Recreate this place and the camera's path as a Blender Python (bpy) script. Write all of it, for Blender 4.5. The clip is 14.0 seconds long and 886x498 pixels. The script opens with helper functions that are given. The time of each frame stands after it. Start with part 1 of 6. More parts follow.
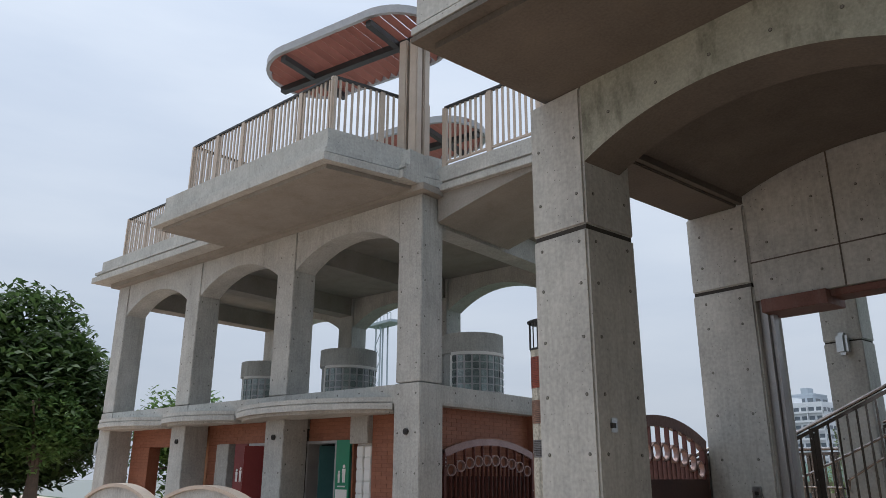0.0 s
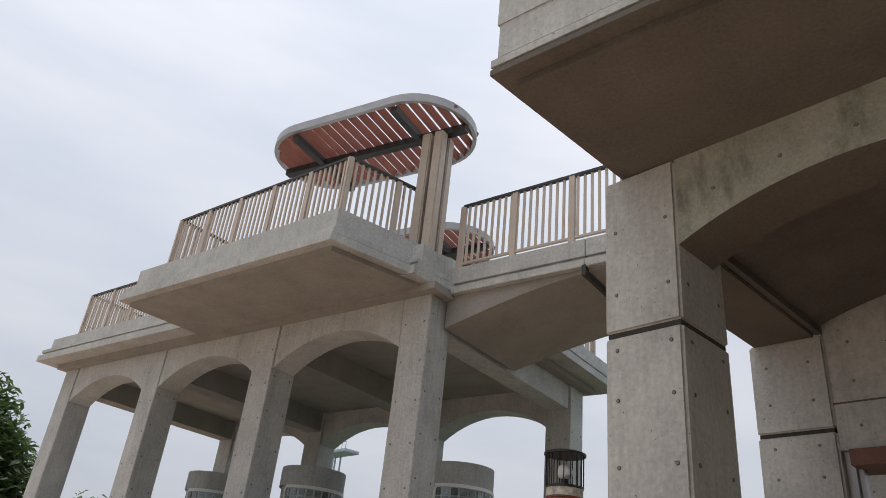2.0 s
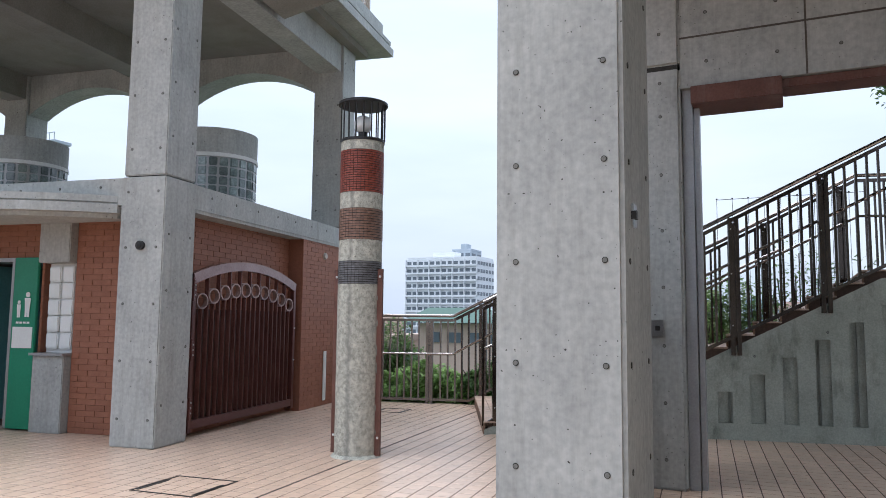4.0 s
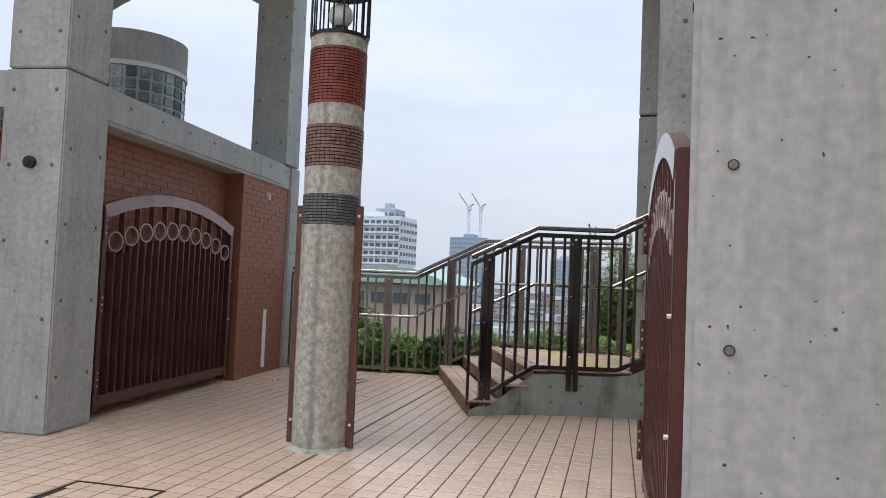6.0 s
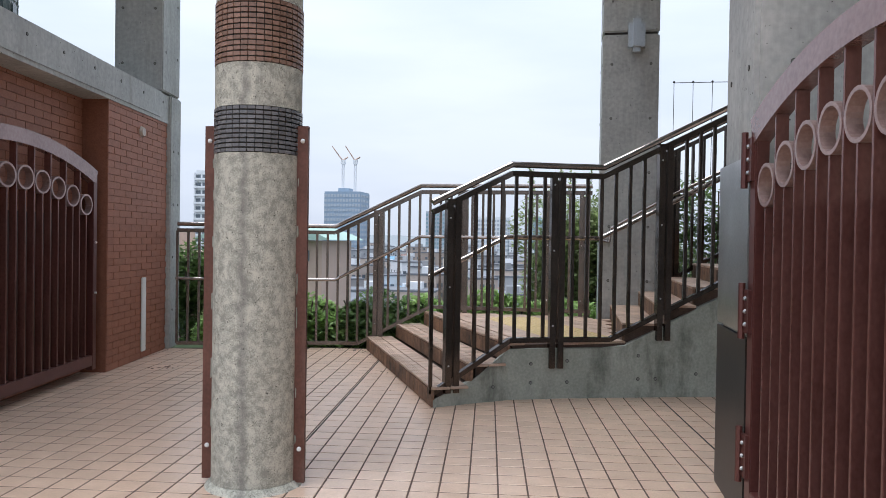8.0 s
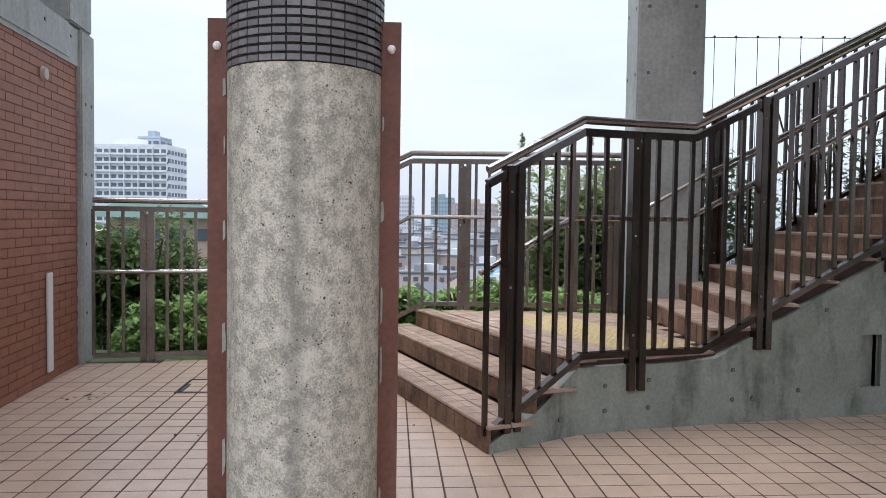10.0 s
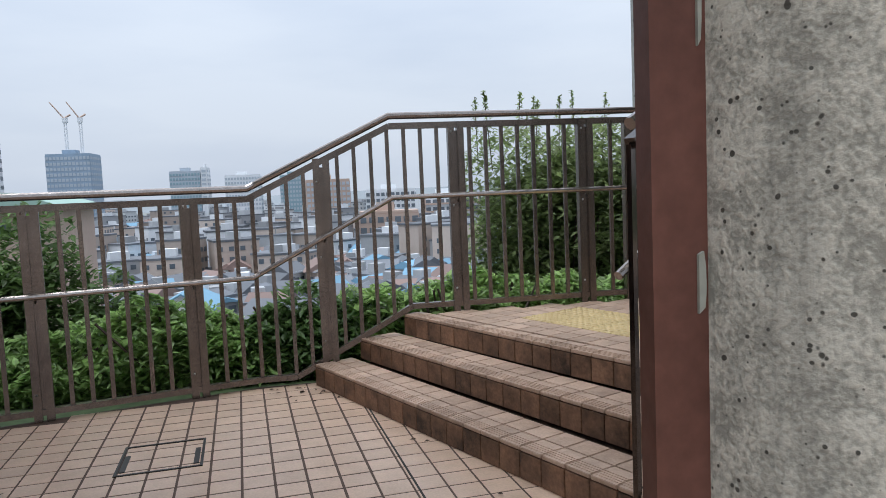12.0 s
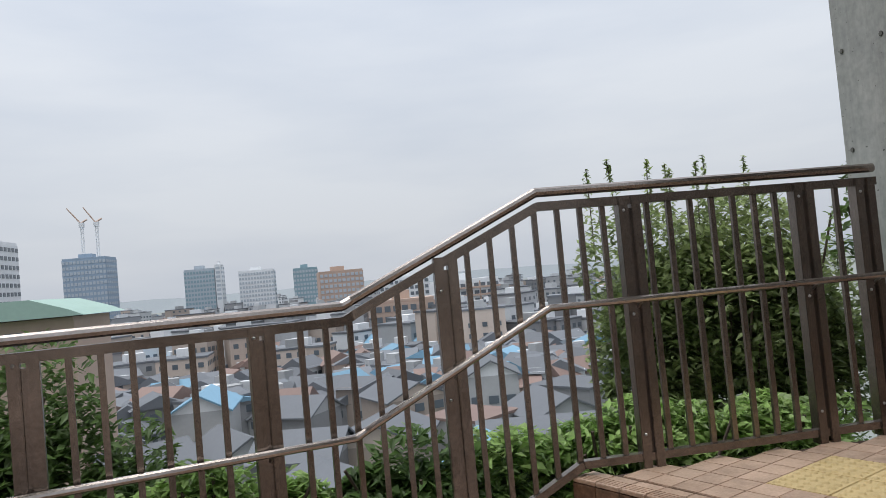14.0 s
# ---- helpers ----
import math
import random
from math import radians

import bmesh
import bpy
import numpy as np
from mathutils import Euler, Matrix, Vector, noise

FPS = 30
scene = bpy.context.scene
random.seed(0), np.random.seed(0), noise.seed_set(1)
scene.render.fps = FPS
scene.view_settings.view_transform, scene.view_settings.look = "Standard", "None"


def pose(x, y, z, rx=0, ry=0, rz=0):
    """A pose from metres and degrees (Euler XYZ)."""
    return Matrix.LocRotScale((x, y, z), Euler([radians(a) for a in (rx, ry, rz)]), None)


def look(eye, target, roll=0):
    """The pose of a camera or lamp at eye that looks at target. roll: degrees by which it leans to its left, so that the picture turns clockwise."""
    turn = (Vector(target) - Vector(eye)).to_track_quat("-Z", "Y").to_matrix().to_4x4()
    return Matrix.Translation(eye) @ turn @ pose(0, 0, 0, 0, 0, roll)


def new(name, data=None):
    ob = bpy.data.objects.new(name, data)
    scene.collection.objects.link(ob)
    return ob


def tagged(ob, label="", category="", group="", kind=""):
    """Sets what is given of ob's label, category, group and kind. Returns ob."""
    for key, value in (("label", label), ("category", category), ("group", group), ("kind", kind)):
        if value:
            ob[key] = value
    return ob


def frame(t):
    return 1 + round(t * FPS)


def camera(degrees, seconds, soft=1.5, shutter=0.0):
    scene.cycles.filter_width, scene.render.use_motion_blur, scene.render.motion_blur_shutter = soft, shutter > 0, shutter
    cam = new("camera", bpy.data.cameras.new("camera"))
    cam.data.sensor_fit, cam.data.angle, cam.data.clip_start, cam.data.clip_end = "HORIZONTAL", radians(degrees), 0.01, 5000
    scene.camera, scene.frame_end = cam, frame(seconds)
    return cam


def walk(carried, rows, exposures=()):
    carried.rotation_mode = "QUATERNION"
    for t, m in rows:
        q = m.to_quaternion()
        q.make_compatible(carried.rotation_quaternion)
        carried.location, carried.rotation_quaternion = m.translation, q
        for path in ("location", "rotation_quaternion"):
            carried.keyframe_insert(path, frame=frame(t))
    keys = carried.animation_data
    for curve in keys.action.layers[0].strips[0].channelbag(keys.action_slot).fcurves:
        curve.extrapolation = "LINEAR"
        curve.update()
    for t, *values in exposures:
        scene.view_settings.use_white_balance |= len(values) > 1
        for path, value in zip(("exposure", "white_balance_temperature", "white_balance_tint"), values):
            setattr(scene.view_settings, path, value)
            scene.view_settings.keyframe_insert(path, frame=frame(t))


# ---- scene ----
cam = camera(62.5, 14.0, 0.85)
PATH = [
    (0, (0.726, 0.603, 1.528), (-0.748, 1.819, 2.118), 0.3),
    (0.5, (0.39, 0.688, 1.468), (-1.032, 1.805, 2.323), 3.2),
    (1, (0.0, 0.79, 1.554), (-1.354, 1.956, 2.451), 3.5),
    (1.5, (-0.343, 0.99, 1.572), (-1.69, 2.057, 2.596), 6.8),
    (2, (-0.795, 1.057, 1.516), (-2.12, 2.228, 2.45), 6.3),
    (2.5, (-1.183, 1.189, 1.474), (-2.401, 2.615, 2.17), 5.6),
    (3, (-1.65, 1.559, 1.421), (-2.728, 3.13, 2.029), 6.1),
    (3.5, (-2.039, 1.79, 1.408), (-3.051, 3.465, 1.822), 4.3),
    (4, (-2.453, 2.044, 1.406), (-3.315, 3.839, 1.598), 0.6),
    (6.5, (-4.078, 3.706, 1.341), (-4.63, 5.627, 1.414), 3.3),
    (7, (-4.408, 4.058, 1.337), (-4.762, 6.025, 1.411), 1.6),
    (7.5, (-4.663, 4.487, 1.315), (-4.925, 6.465, 1.446), -1.3),
    (8, (-4.927, 4.878, 1.332), (-5.259, 6.85, 1.305), 0.9),
    (10.5, (-6.387, 6.842, 1.352), (-6.406, 8.839, 1.236), 0.3),
    (11, (-6.699, 7.263, 1.381), (-6.665, 9.256, 1.222), -0.3),
    (11.5, (-6.966, 7.545, 1.37), (-6.734, 9.609, 1.262), -0.9),
    (12, (-7.155, 7.905, 1.398), (-6.812, 9.968, 1.229), -2.4),
    (12.5, (-7.402, 8.431, 1.446), (-7.151, 10.409, 1.298), -2.8),
    (13, (-7.564, 8.853, 1.46), (-7.246, 10.828, 1.457), -4.1),
    (13.5, (-7.655, 9.278, 1.502), (-7.216, 11.229, 1.527), -5.9),
    (14, (-7.708, 9.675, 1.569), (-7.399, 11.65, 1.643), -5.2),
]
walk(cam, [(t, look(eye, target, roll)) for t, eye, target, roll in PATH], [(0.0, -0.15, 6100, 9), (1.5, -0.18, 6500, 11), (2.2, -0.12, 6600, 12), (3.0, 0.42, 6250, 10), (3.5, 0.52, 6050, 10), (4.0, 0.43, 5800, 10), (6.5, 0.17, 6200, 11), (7.5, 0.16, 6250, 11), (8.0, 0.37, 6050, 11), (10.5, 0.47, 6000, 11), (11.5, 0.25, 5950, 10), (12.3, 0.02, 6100, 9), (13.0, -0.04, 6250, 9), (14.0, -0.03, 6500, 10)])

# ---------------------------------------------------------------- world and sun
world = bpy.data.worlds.new("overcast_sky")
world.use_nodes = True
scene.world = world
wn, wl = world.node_tree.nodes, world.node_tree.links
background = wn["Background"]
sky = wn.new("ShaderNodeTexSky")
sky.sky_type, sky.sun_disc = "NISHITA", False
sky.sun_elevation, sky.sun_rotation = radians(79), radians(239)
sky.air_density, sky.dust_density = 1.6, 4.0
coords = wn.new("ShaderNodeTexCoord")
stretch = wn.new("ShaderNodeMapping")
stretch.inputs["Scale"].default_value = (1.0, 1.0, 4.5)
cloud = wn.new("ShaderNodeTexNoise")
cloud.inputs["Scale"].default_value, cloud.inputs["Detail"].default_value, cloud.inputs["Roughness"].default_value = 1.5, 6.0, 0.5
shade = wn.new("ShaderNodeValToRGB")
shade.color_ramp.elements[0].position, shade.color_ramp.elements[0].color = 0.36, (6.75, 7.4, 8.5, 1)
shade.color_ramp.elements[1].position, shade.color_ramp.elements[1].color = 0.66, (8.45, 8.9, 9.6, 1)
veil = wn.new("ShaderNodeMixRGB")
veil.inputs[0].default_value = 0.9
wl.new(coords.outputs["Generated"], stretch.inputs["Vector"])
wl.new(stretch.outputs["Vector"], cloud.inputs["Vector"])
wl.new(cloud.outputs["Fac"], shade.inputs["Fac"])
wl.new(sky.outputs["Color"], veil.inputs[1])
wl.new(shade.outputs["Color"], veil.inputs[2])
height = wn.new("ShaderNodeSeparateXYZ")
wl.new(coords.outputs["Generated"], height.inputs[0])
climb = wn.new("ShaderNodeMapRange")  # an overcast sky is brightest overhead
climb.inputs["To Min"].default_value, climb.inputs["To Max"].default_value = 0.79, 1.44
wl.new(height.outputs["Z"], climb.inputs["Value"])
dome = wn.new("ShaderNodeVectorMath")
dome.operation = "SCALE"
wl.new(veil.outputs["Color"], dome.inputs[0])
wl.new(climb.outputs["Result"], dome.inputs["Scale"])
wl.new(dome.outputs["Vector"], background.inputs["Color"])
background.inputs["Strength"].default_value = 0.1

sun = new("sun", bpy.data.lights.new("sun", "SUN"))
sun.data.energy, sun.data.angle, sun.data.color = 2.5, radians(40), (1.0, 0.985, 0.965)
sun.matrix_world = look((0, 0, 30), (5, 3, 0))

# ---------------------------------------------------------------- materials


def material(name, dark, light, rough=0.8, scale=6.0, fine=60.0, bump=0.15, metal=0.0, stain=0.0, stain_colour=(0.05, 0.045, 0.035), spread=0.0, island=False, specular=0.4, pits=0.0, spread_from=0.34, spread_to=0.66, streak=(1.6, 1.6, 0.35), holes=0.0, stain_from=0.52, brush=0.0, run=None, pit_from=0.735):
    m = bpy.data.materials.new(name)
    m.use_nodes = True
    n, k = m.node_tree.nodes, m.node_tree.links
    bsdf = n["Principled BSDF"]
    local = n.new("ShaderNodeTexCoord")
    where_at = n.new("ShaderNodeObjectInfo")
    tex = n.new("ShaderNodeVectorMath")  # neighbouring pieces each show their own part of the grain
    k.new(local.outputs["Object"], tex.inputs[0])
    k.new(where_at.outputs["Location"], tex.inputs[1])
    big = n.new("ShaderNodeTexNoise")
    big.inputs["Scale"].default_value, big.inputs["Detail"].default_value, big.inputs["Roughness"].default_value = scale, 7.0, 0.62
    small = n.new("ShaderNodeTexNoise")
    small.inputs["Scale"].default_value, small.inputs["Detail"].default_value = fine, 4.0
    k.new(tex.outputs["Vector"], big.inputs["Vector"])
    k.new(tex.outputs["Vector"], small.inputs["Vector"])
    both = n.new("ShaderNodeMath")
    both.operation = "MULTIPLY_ADD"
    both.inputs[1].default_value = 0.45
    k.new(small.outputs["Fac"], both.inputs[0])
    half = n.new("ShaderNodeMath")
    half.operation = "MULTIPLY"
    half.inputs[1].default_value = 0.55
    k.new(big.outputs["Fac"], half.inputs[0])
    k.new(half.outputs[0], both.inputs[2])
    ramp = n.new("ShaderNodeValToRGB")
    ramp.color_ramp.elements[0].position, ramp.color_ramp.elements[0].color = spread_from, (*dark, 1)
    ramp.color_ramp.elements[1].position, ramp.color_ramp.elements[1].color = spread_to, (*light, 1)
    k.new(both.outputs[0], ramp.inputs["Fac"])
    colour = ramp.outputs["Color"]
    if spread:
        if island:
            info = n.new("ShaderNodeNewGeometry").outputs["Random Per Island"]
        else:
            info = n.new("ShaderNodeObjectInfo").outputs["Random"]
        vary = n.new("ShaderNodeHueSaturation")
        span = n.new("ShaderNodeMapRange")
        span.inputs["To Min"].default_value, span.inputs["To Max"].default_value = 1 - spread, 1 + spread
        k.new(info, span.inputs["Value"])
        k.new(span.outputs["Result"], vary.inputs["Value"])
        k.new(colour, vary.inputs["Color"])
        colour = vary.outputs["Color"]
    if stain:
        spots = n.new("ShaderNodeTexNoise")
        spots.inputs["Scale"].default_value, spots.inputs["Detail"].default_value, spots.inputs["Roughness"].default_value = 1.7, 8.0, 0.7
        drips = n.new("ShaderNodeMapping")
        drips.inputs["Scale"].default_value = streak
        k.new(tex.outputs["Vector"], drips.inputs["Vector"])
        k.new(drips.outputs["Vector"], spots.inputs["Vector"])
        where = n.new("ShaderNodeValToRGB")
        where.color_ramp.elements[0].position, where.color_ramp.elements[1].position = stain_from, stain_from + 0.26
        k.new(spots.outputs["Fac"], where.inputs["Fac"])
        amount = n.new("ShaderNodeMath")
        amount.operation = "MULTIPLY"
        amount.inputs[1].default_value = stain
        k.new(where.outputs["Color"], amount.inputs[0])
        dirt = n.new("ShaderNodeMixRGB")
        dirt.inputs[2].default_value = (*stain_colour, 1)
        k.new(amount.outputs[0], dirt.inputs[0])
        k.new(colour, dirt.inputs[1])
        colour = dirt.outputs["Color"]
    if brush:  # fine upright marks of the formwork
        upright = n.new("ShaderNodeMapping")
        upright.inputs["Scale"].default_value = (26, 26, 2.6)
        k.new(tex.outputs["Vector"], upright.inputs["Vector"])
        lines = n.new("ShaderNodeTexNoise")
        lines.inputs["Scale"].default_value, lines.inputs["Detail"].default_value, lines.inputs["Roughness"].default_value = 1.0, 5.0, 0.65
        k.new(upright.outputs["Vector"], lines.inputs["Vector"])
        reach = n.new("ShaderNodeMapRange")
        reach.inputs["From Min"].default_value, reach.inputs["From Max"].default_value = 0.3, 0.7
        reach.inputs["To Min"].default_value, reach.inputs["To Max"].default_value = 1 - brush, 1 + brush
        k.new(lines.outputs["Fac"], reach.inputs["Value"])
        combed = n.new("ShaderNodeHueSaturation")
        k.new(reach.outputs["Result"], combed.inputs["Value"])
        k.new(colour, combed.inputs["Color"])
        colour = combed.outputs["Color"]
    if run:  # one rust-grey water run down the shaft, at x = run
        apart = n.new("ShaderNodeSeparateXYZ")
        k.new(tex.outputs["Vector"], apart.inputs[0])
        bend = n.new("ShaderNodeTexNoise")
        bend.inputs["Scale"].default_value, bend.inputs["Detail"].default_value = 9.0, 5.0
        k.new(tex.outputs["Vector"], bend.inputs["Vector"])
        shift = n.new("ShaderNodeMath")
        shift.operation = "MULTIPLY_ADD"
        shift.inputs[1].default_value, shift.inputs[2].default_value = 0.07, -run - 0.035
        k.new(bend.outputs["Fac"], shift.inputs[0])
        off = n.new("ShaderNodeMath")
        k.new(apart.outputs["X"], off.inputs[0])
        k.new(shift.outputs[0], off.inputs[1])
        size = n.new("ShaderNodeMath")
        size.operation = "ABSOLUTE"
        k.new(off.outputs[0], size.inputs[0])
        fade = n.new("ShaderNodeMapRange")
        fade.inputs["From Min"].default_value, fade.inputs["From Max"].default_value = 0.006, 0.036
        fade.inputs["To Min"].default_value, fade.inputs["To Max"].default_value = 0.5, 0.0
        k.new(size.outputs[0], fade.inputs["Value"])
        wet = n.new("ShaderNodeMixRGB")
        wet.inputs[2].default_value = (0.16, 0.155, 0.145, 1)
        k.new(fade.outputs["Result"], wet.inputs[0])
        k.new(colour, wet.inputs[1])
        colour = wet.outputs["Color"]
    if pits:
        specks = n.new("ShaderNodeTexNoise")
        specks.inputs["Scale"].default_value, specks.inputs["Detail"].default_value = pits, 1.0
        k.new(tex.outputs["Vector"], specks.inputs["Vector"])
        sharp = n.new("ShaderNodeValToRGB")
        sharp.color_ramp.elements[0].position, sharp.color_ramp.elements[1].position = pit_from, pit_from + 0.045
        k.new(specks.outputs["Fac"], sharp.inputs["Fac"])
        hole = n.new("ShaderNodeMixRGB")
        hole.inputs[2].default_value = (0.05, 0.048, 0.04, 1)
        k.new(sharp.outputs["Color"], hole.inputs[0])
        k.new(colour, hole.inputs[1])
        colour = hole.outputs["Color"]
    if holes:  # scattered air holes left by the formwork
        cells = n.new("ShaderNodeTexVoronoi")
        cells.inputs["Scale"].default_value = holes
        k.new(tex.outputs["Vector"], cells.inputs["Vector"])
        patch = n.new("ShaderNodeTexNoise")
        patch.inputs["Scale"].default_value = holes * 0.45
        k.new(tex.outputs["Vector"], patch.inputs["Vector"])
        reach = n.new("ShaderNodeMath")
        reach.operation = "MULTIPLY_ADD"
        reach.inputs[1].default_value, reach.inputs[2].default_value = 1.4, -0.63
        k.new(patch.outputs["Fac"], reach.inputs[0])
        inside_hole = n.new("ShaderNodeMath")
        inside_hole.operation = "SUBTRACT"
        k.new(reach.outputs[0], inside_hole.inputs[0])
        k.new(cells.outputs["Distance"], inside_hole.inputs[1])
        edge = n.new("ShaderNodeMapRange")
        edge.inputs["From Min"].default_value, edge.inputs["From Max"].default_value = -0.03, 0.08
        k.new(inside_hole.outputs[0], edge.inputs["Value"])
        bore = n.new("ShaderNodeMixRGB")
        bore.inputs[2].default_value = (0.075, 0.072, 0.06, 1)
        k.new(edge.outputs["Result"], bore.inputs[0])
        k.new(colour, bore.inputs[1])
        colour = bore.outputs["Color"]
    k.new(colour, bsdf.inputs["Base Color"])
    bsdf.inputs["Roughness"].default_value, bsdf.inputs["Metallic"].default_value = rough, metal
    bsdf.inputs["Specular IOR Level"].default_value = specular
    if bump:
        relief = n.new("ShaderNodeBump")
        relief.inputs["Strength"].default_value, relief.inputs["Distance"].default_value = bump, 0.01
        k.new(both.outputs[0], relief.inputs["Height"])
        k.new(relief.outputs["Normal"], bsdf.inputs["Normal"])
    return m


CONCRETE = material("fair_faced_concrete", (0.30, 0.308, 0.297), (0.485, 0.492, 0.468), 0.75, 1.8, 26, 0.1, stain=0.55, stain_colour=(0.2, 0.195, 0.165), pits=46, pit_from=0.745, spread_from=0.33, spread_to=0.67, streak=(2.6, 2.6, 0.25), brush=0.08)
CONCRETE_DARK = material("weathered_and_shaded_concrete", (0.225, 0.24, 0.20), (0.37, 0.38, 0.325), 0.8, 3.0, 50, 0.2, stain=0.95, stain_colour=(0.045, 0.05, 0.038), streak=(2.2, 2.2, 0.8))
CONCRETE_POST = material("pitted_concrete", (0.30, 0.295, 0.25), (0.585, 0.57, 0.485), 0.85, 22.0, 160, 0.5, run=-6.546, brush=0.06, stain=0.75, stain_colour=(0.19, 0.19, 0.165), holes=100, spread_from=0.425, spread_to=0.575, streak=(6, 6, 0.35))
# brown annex undersides, their colour set far darker to carry the shade
SOFFIT = material("shaded_brown_concrete", (0.08, 0.071, 0.061), (0.135, 0.119, 0.101), 0.85, 1.6, 40, 0.1, stain=0.4, stain_colour=(0.12, 0.1, 0.07))
# pavilion and bridge undersides: CONCRETE darkened to how it looks in shade
SHADED_SOFFIT = material("shaded_soffit", (0.21, 0.20, 0.182), (0.31, 0.295, 0.268), 0.85, 1.6, 40, 0.1, stain=0.4, stain_colour=(0.15, 0.13, 0.1))
PLUG = material("mortar_plug", (0.13, 0.13, 0.118), (0.22, 0.22, 0.2), 0.9, 20, 90, 0.0)
GROOVE = material("dark_joint_and_recess", (0.035, 0.033, 0.03), (0.06, 0.055, 0.05), 0.9, 20, 80, 0.0)
BRICK = material("brown_brick_tile", (0.245, 0.098, 0.056), (0.345, 0.148, 0.09), 0.6, 9, 70, 0.2, spread=0.07)
MORTAR = material("dark_mortar", (0.185, 0.073, 0.044), (0.25, 0.104, 0.064), 0.9, 20, 80, 0.1)
TILE = material("salmon_floor_tile", (0.51, 0.36, 0.255), (0.69, 0.50, 0.375), 0.3, 7, 90, 0.12, stain=0.22, stain_colour=(0.27, 0.18, 0.12), spread=0.07, specular=0.5)
TILE_REST = material("salmon_floor_tile_far", (0.51, 0.36, 0.255), (0.69, 0.50, 0.375), 0.3, 7, 90, 0.12, stain=0.22, stain_colour=(0.27, 0.18, 0.12), spread=0.07, specular=0.5, island=True)
GROUT = material("floor_grout", (0.085, 0.058, 0.045), (0.14, 0.092, 0.071), 0.9, 25, 90, 0.1)
STEP_TILE = material("worn_step_tile", (0.43, 0.30, 0.215), (0.60, 0.44, 0.335), 0.5, 5, 70, 0.2, stain=0.6, stain_from=0.48, stain_colour=(0.10, 0.065, 0.045), spread=0.1)
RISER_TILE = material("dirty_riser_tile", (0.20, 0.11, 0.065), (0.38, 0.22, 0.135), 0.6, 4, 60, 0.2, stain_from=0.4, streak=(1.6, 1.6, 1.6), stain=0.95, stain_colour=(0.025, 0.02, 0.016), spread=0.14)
YELLOW = material("yellow_tactile_tile", (0.53, 0.405, 0.195), (0.66, 0.515, 0.27), 0.6, 8, 80, 0.15, stain=0.5, stain_colour=(0.22, 0.16, 0.09), spread=0.06)
BRONZE = material("bronze_railing_metal", (0.125, 0.104, 0.089), (0.245, 0.206, 0.18), 0.27, 4, 60, 0.03, 0.75, spread=0.05)
BRONZE_DARK = material("dark_polished_bronze", (0.06, 0.049, 0.042), (0.125, 0.104, 0.09), 0.15, 4, 60, 0.03, 0.85, spread=0.08)
RAIL_TUBE = material("polished_handrail", (0.32, 0.28, 0.25), (0.45, 0.40, 0.37), 0.2, 5, 60, 0.02, 0.9)
CREAM = material("cream_painted_rail", (0.38, 0.32, 0.265), (0.50, 0.43, 0.36), 0.5, 4, 60, 0.03)
GATE = material("maroon_gate_paint", (0.085, 0.031, 0.027), (0.125, 0.047, 0.040), 0.33, 3, 60, 0.04, 0.25, spread=0.06)
# paler than GATE because the rail's sky sheen is in the colour
GATE_RAIL = material("sky_sheen_gate_rail", (0.15, 0.08, 0.072), (0.25, 0.155, 0.145), 0.2, 3, 40, 0.03, 0.3, specular=0.8)
# near-black brown: shade between gate bars and beside the post is mixed in
GATE_SHEET = material("shaded_brown_sheet", (0.034, 0.0125, 0.009), (0.06, 0.022, 0.015), 0.5, 2.5, 40, 0.05, stain=0.5, stain_colour=(0.07, 0.025, 0.018))
GATE_RING = material("pale_gate_ring", (0.24, 0.155, 0.14), (0.36, 0.26, 0.24), 0.35, 6, 60, 0.04, 0.4)
# a lighter GATE: highlights on the bar edges are part of the colour
GATE_BAR = material("highlit_maroon_bar", (0.11, 0.045, 0.038), (0.17, 0.077, 0.066), 0.25, 5, 60, 0.04, 0.3)
STEEL = material("stainless_steel", (0.36, 0.37, 0.37), (0.52, 0.53, 0.53), 0.28, 3, 90, 0.03, 0.9)
STEEL_DARK = material("dark_painted_steel", (0.03, 0.028, 0.027), (0.05, 0.046, 0.043), 0.4, 4, 60, 0.03, 0.5)
FLANGE = material("rust_brown_steel", (0.10, 0.042, 0.03), (0.17, 0.075, 0.055), 0.5, 4, 50, 0.15, 0.2, stain=0.5, stain_colour=(0.28, 0.24, 0.21))
BAND_RED = material("red_glazed_mosaic", (0.20, 0.045, 0.03), (0.30, 0.08, 0.05), 0.4, 6, 40, 0.1, spread=0.2, island=True)
BAND_BROWN = material("brown_glazed_mosaic", (0.18, 0.105, 0.075), (0.28, 0.17, 0.125), 0.4, 6, 40, 0.1, spread=0.2, island=True)
BAND_GREY = material("grey_glazed_mosaic", (0.11, 0.11, 0.115), (0.19, 0.19, 0.195), 0.35, 6, 40, 0.1, spread=0.2, island=True)
WHITE = material("white_paint", (0.70, 0.70, 0.68), (0.80, 0.80, 0.78), 0.5, 4, 50, 0.03)
OPAL = material("opal_glass", (0.78, 0.79, 0.78), (0.84, 0.85, 0.84), 0.15, 4, 50, 0.0)
TEAL = material("teal_door_paint", (0.055, 0.16, 0.17), (0.085, 0.21, 0.22), 0.45, 2, 40, 0.03)
GREEN = material("green_sign_panel", (0.015, 0.20, 0.11), (0.025, 0.25, 0.14), 0.4, 2, 40, 0.02)
RED = material("dark_red_sign_panel", (0.15, 0.018, 0.018), (0.19, 0.026, 0.026), 0.4, 2, 40, 0.02)
ORANGE = material("orange_wall_tile", (0.30, 0.14, 0.065), (0.38, 0.19, 0.09), 0.5, 6, 50, 0.05)
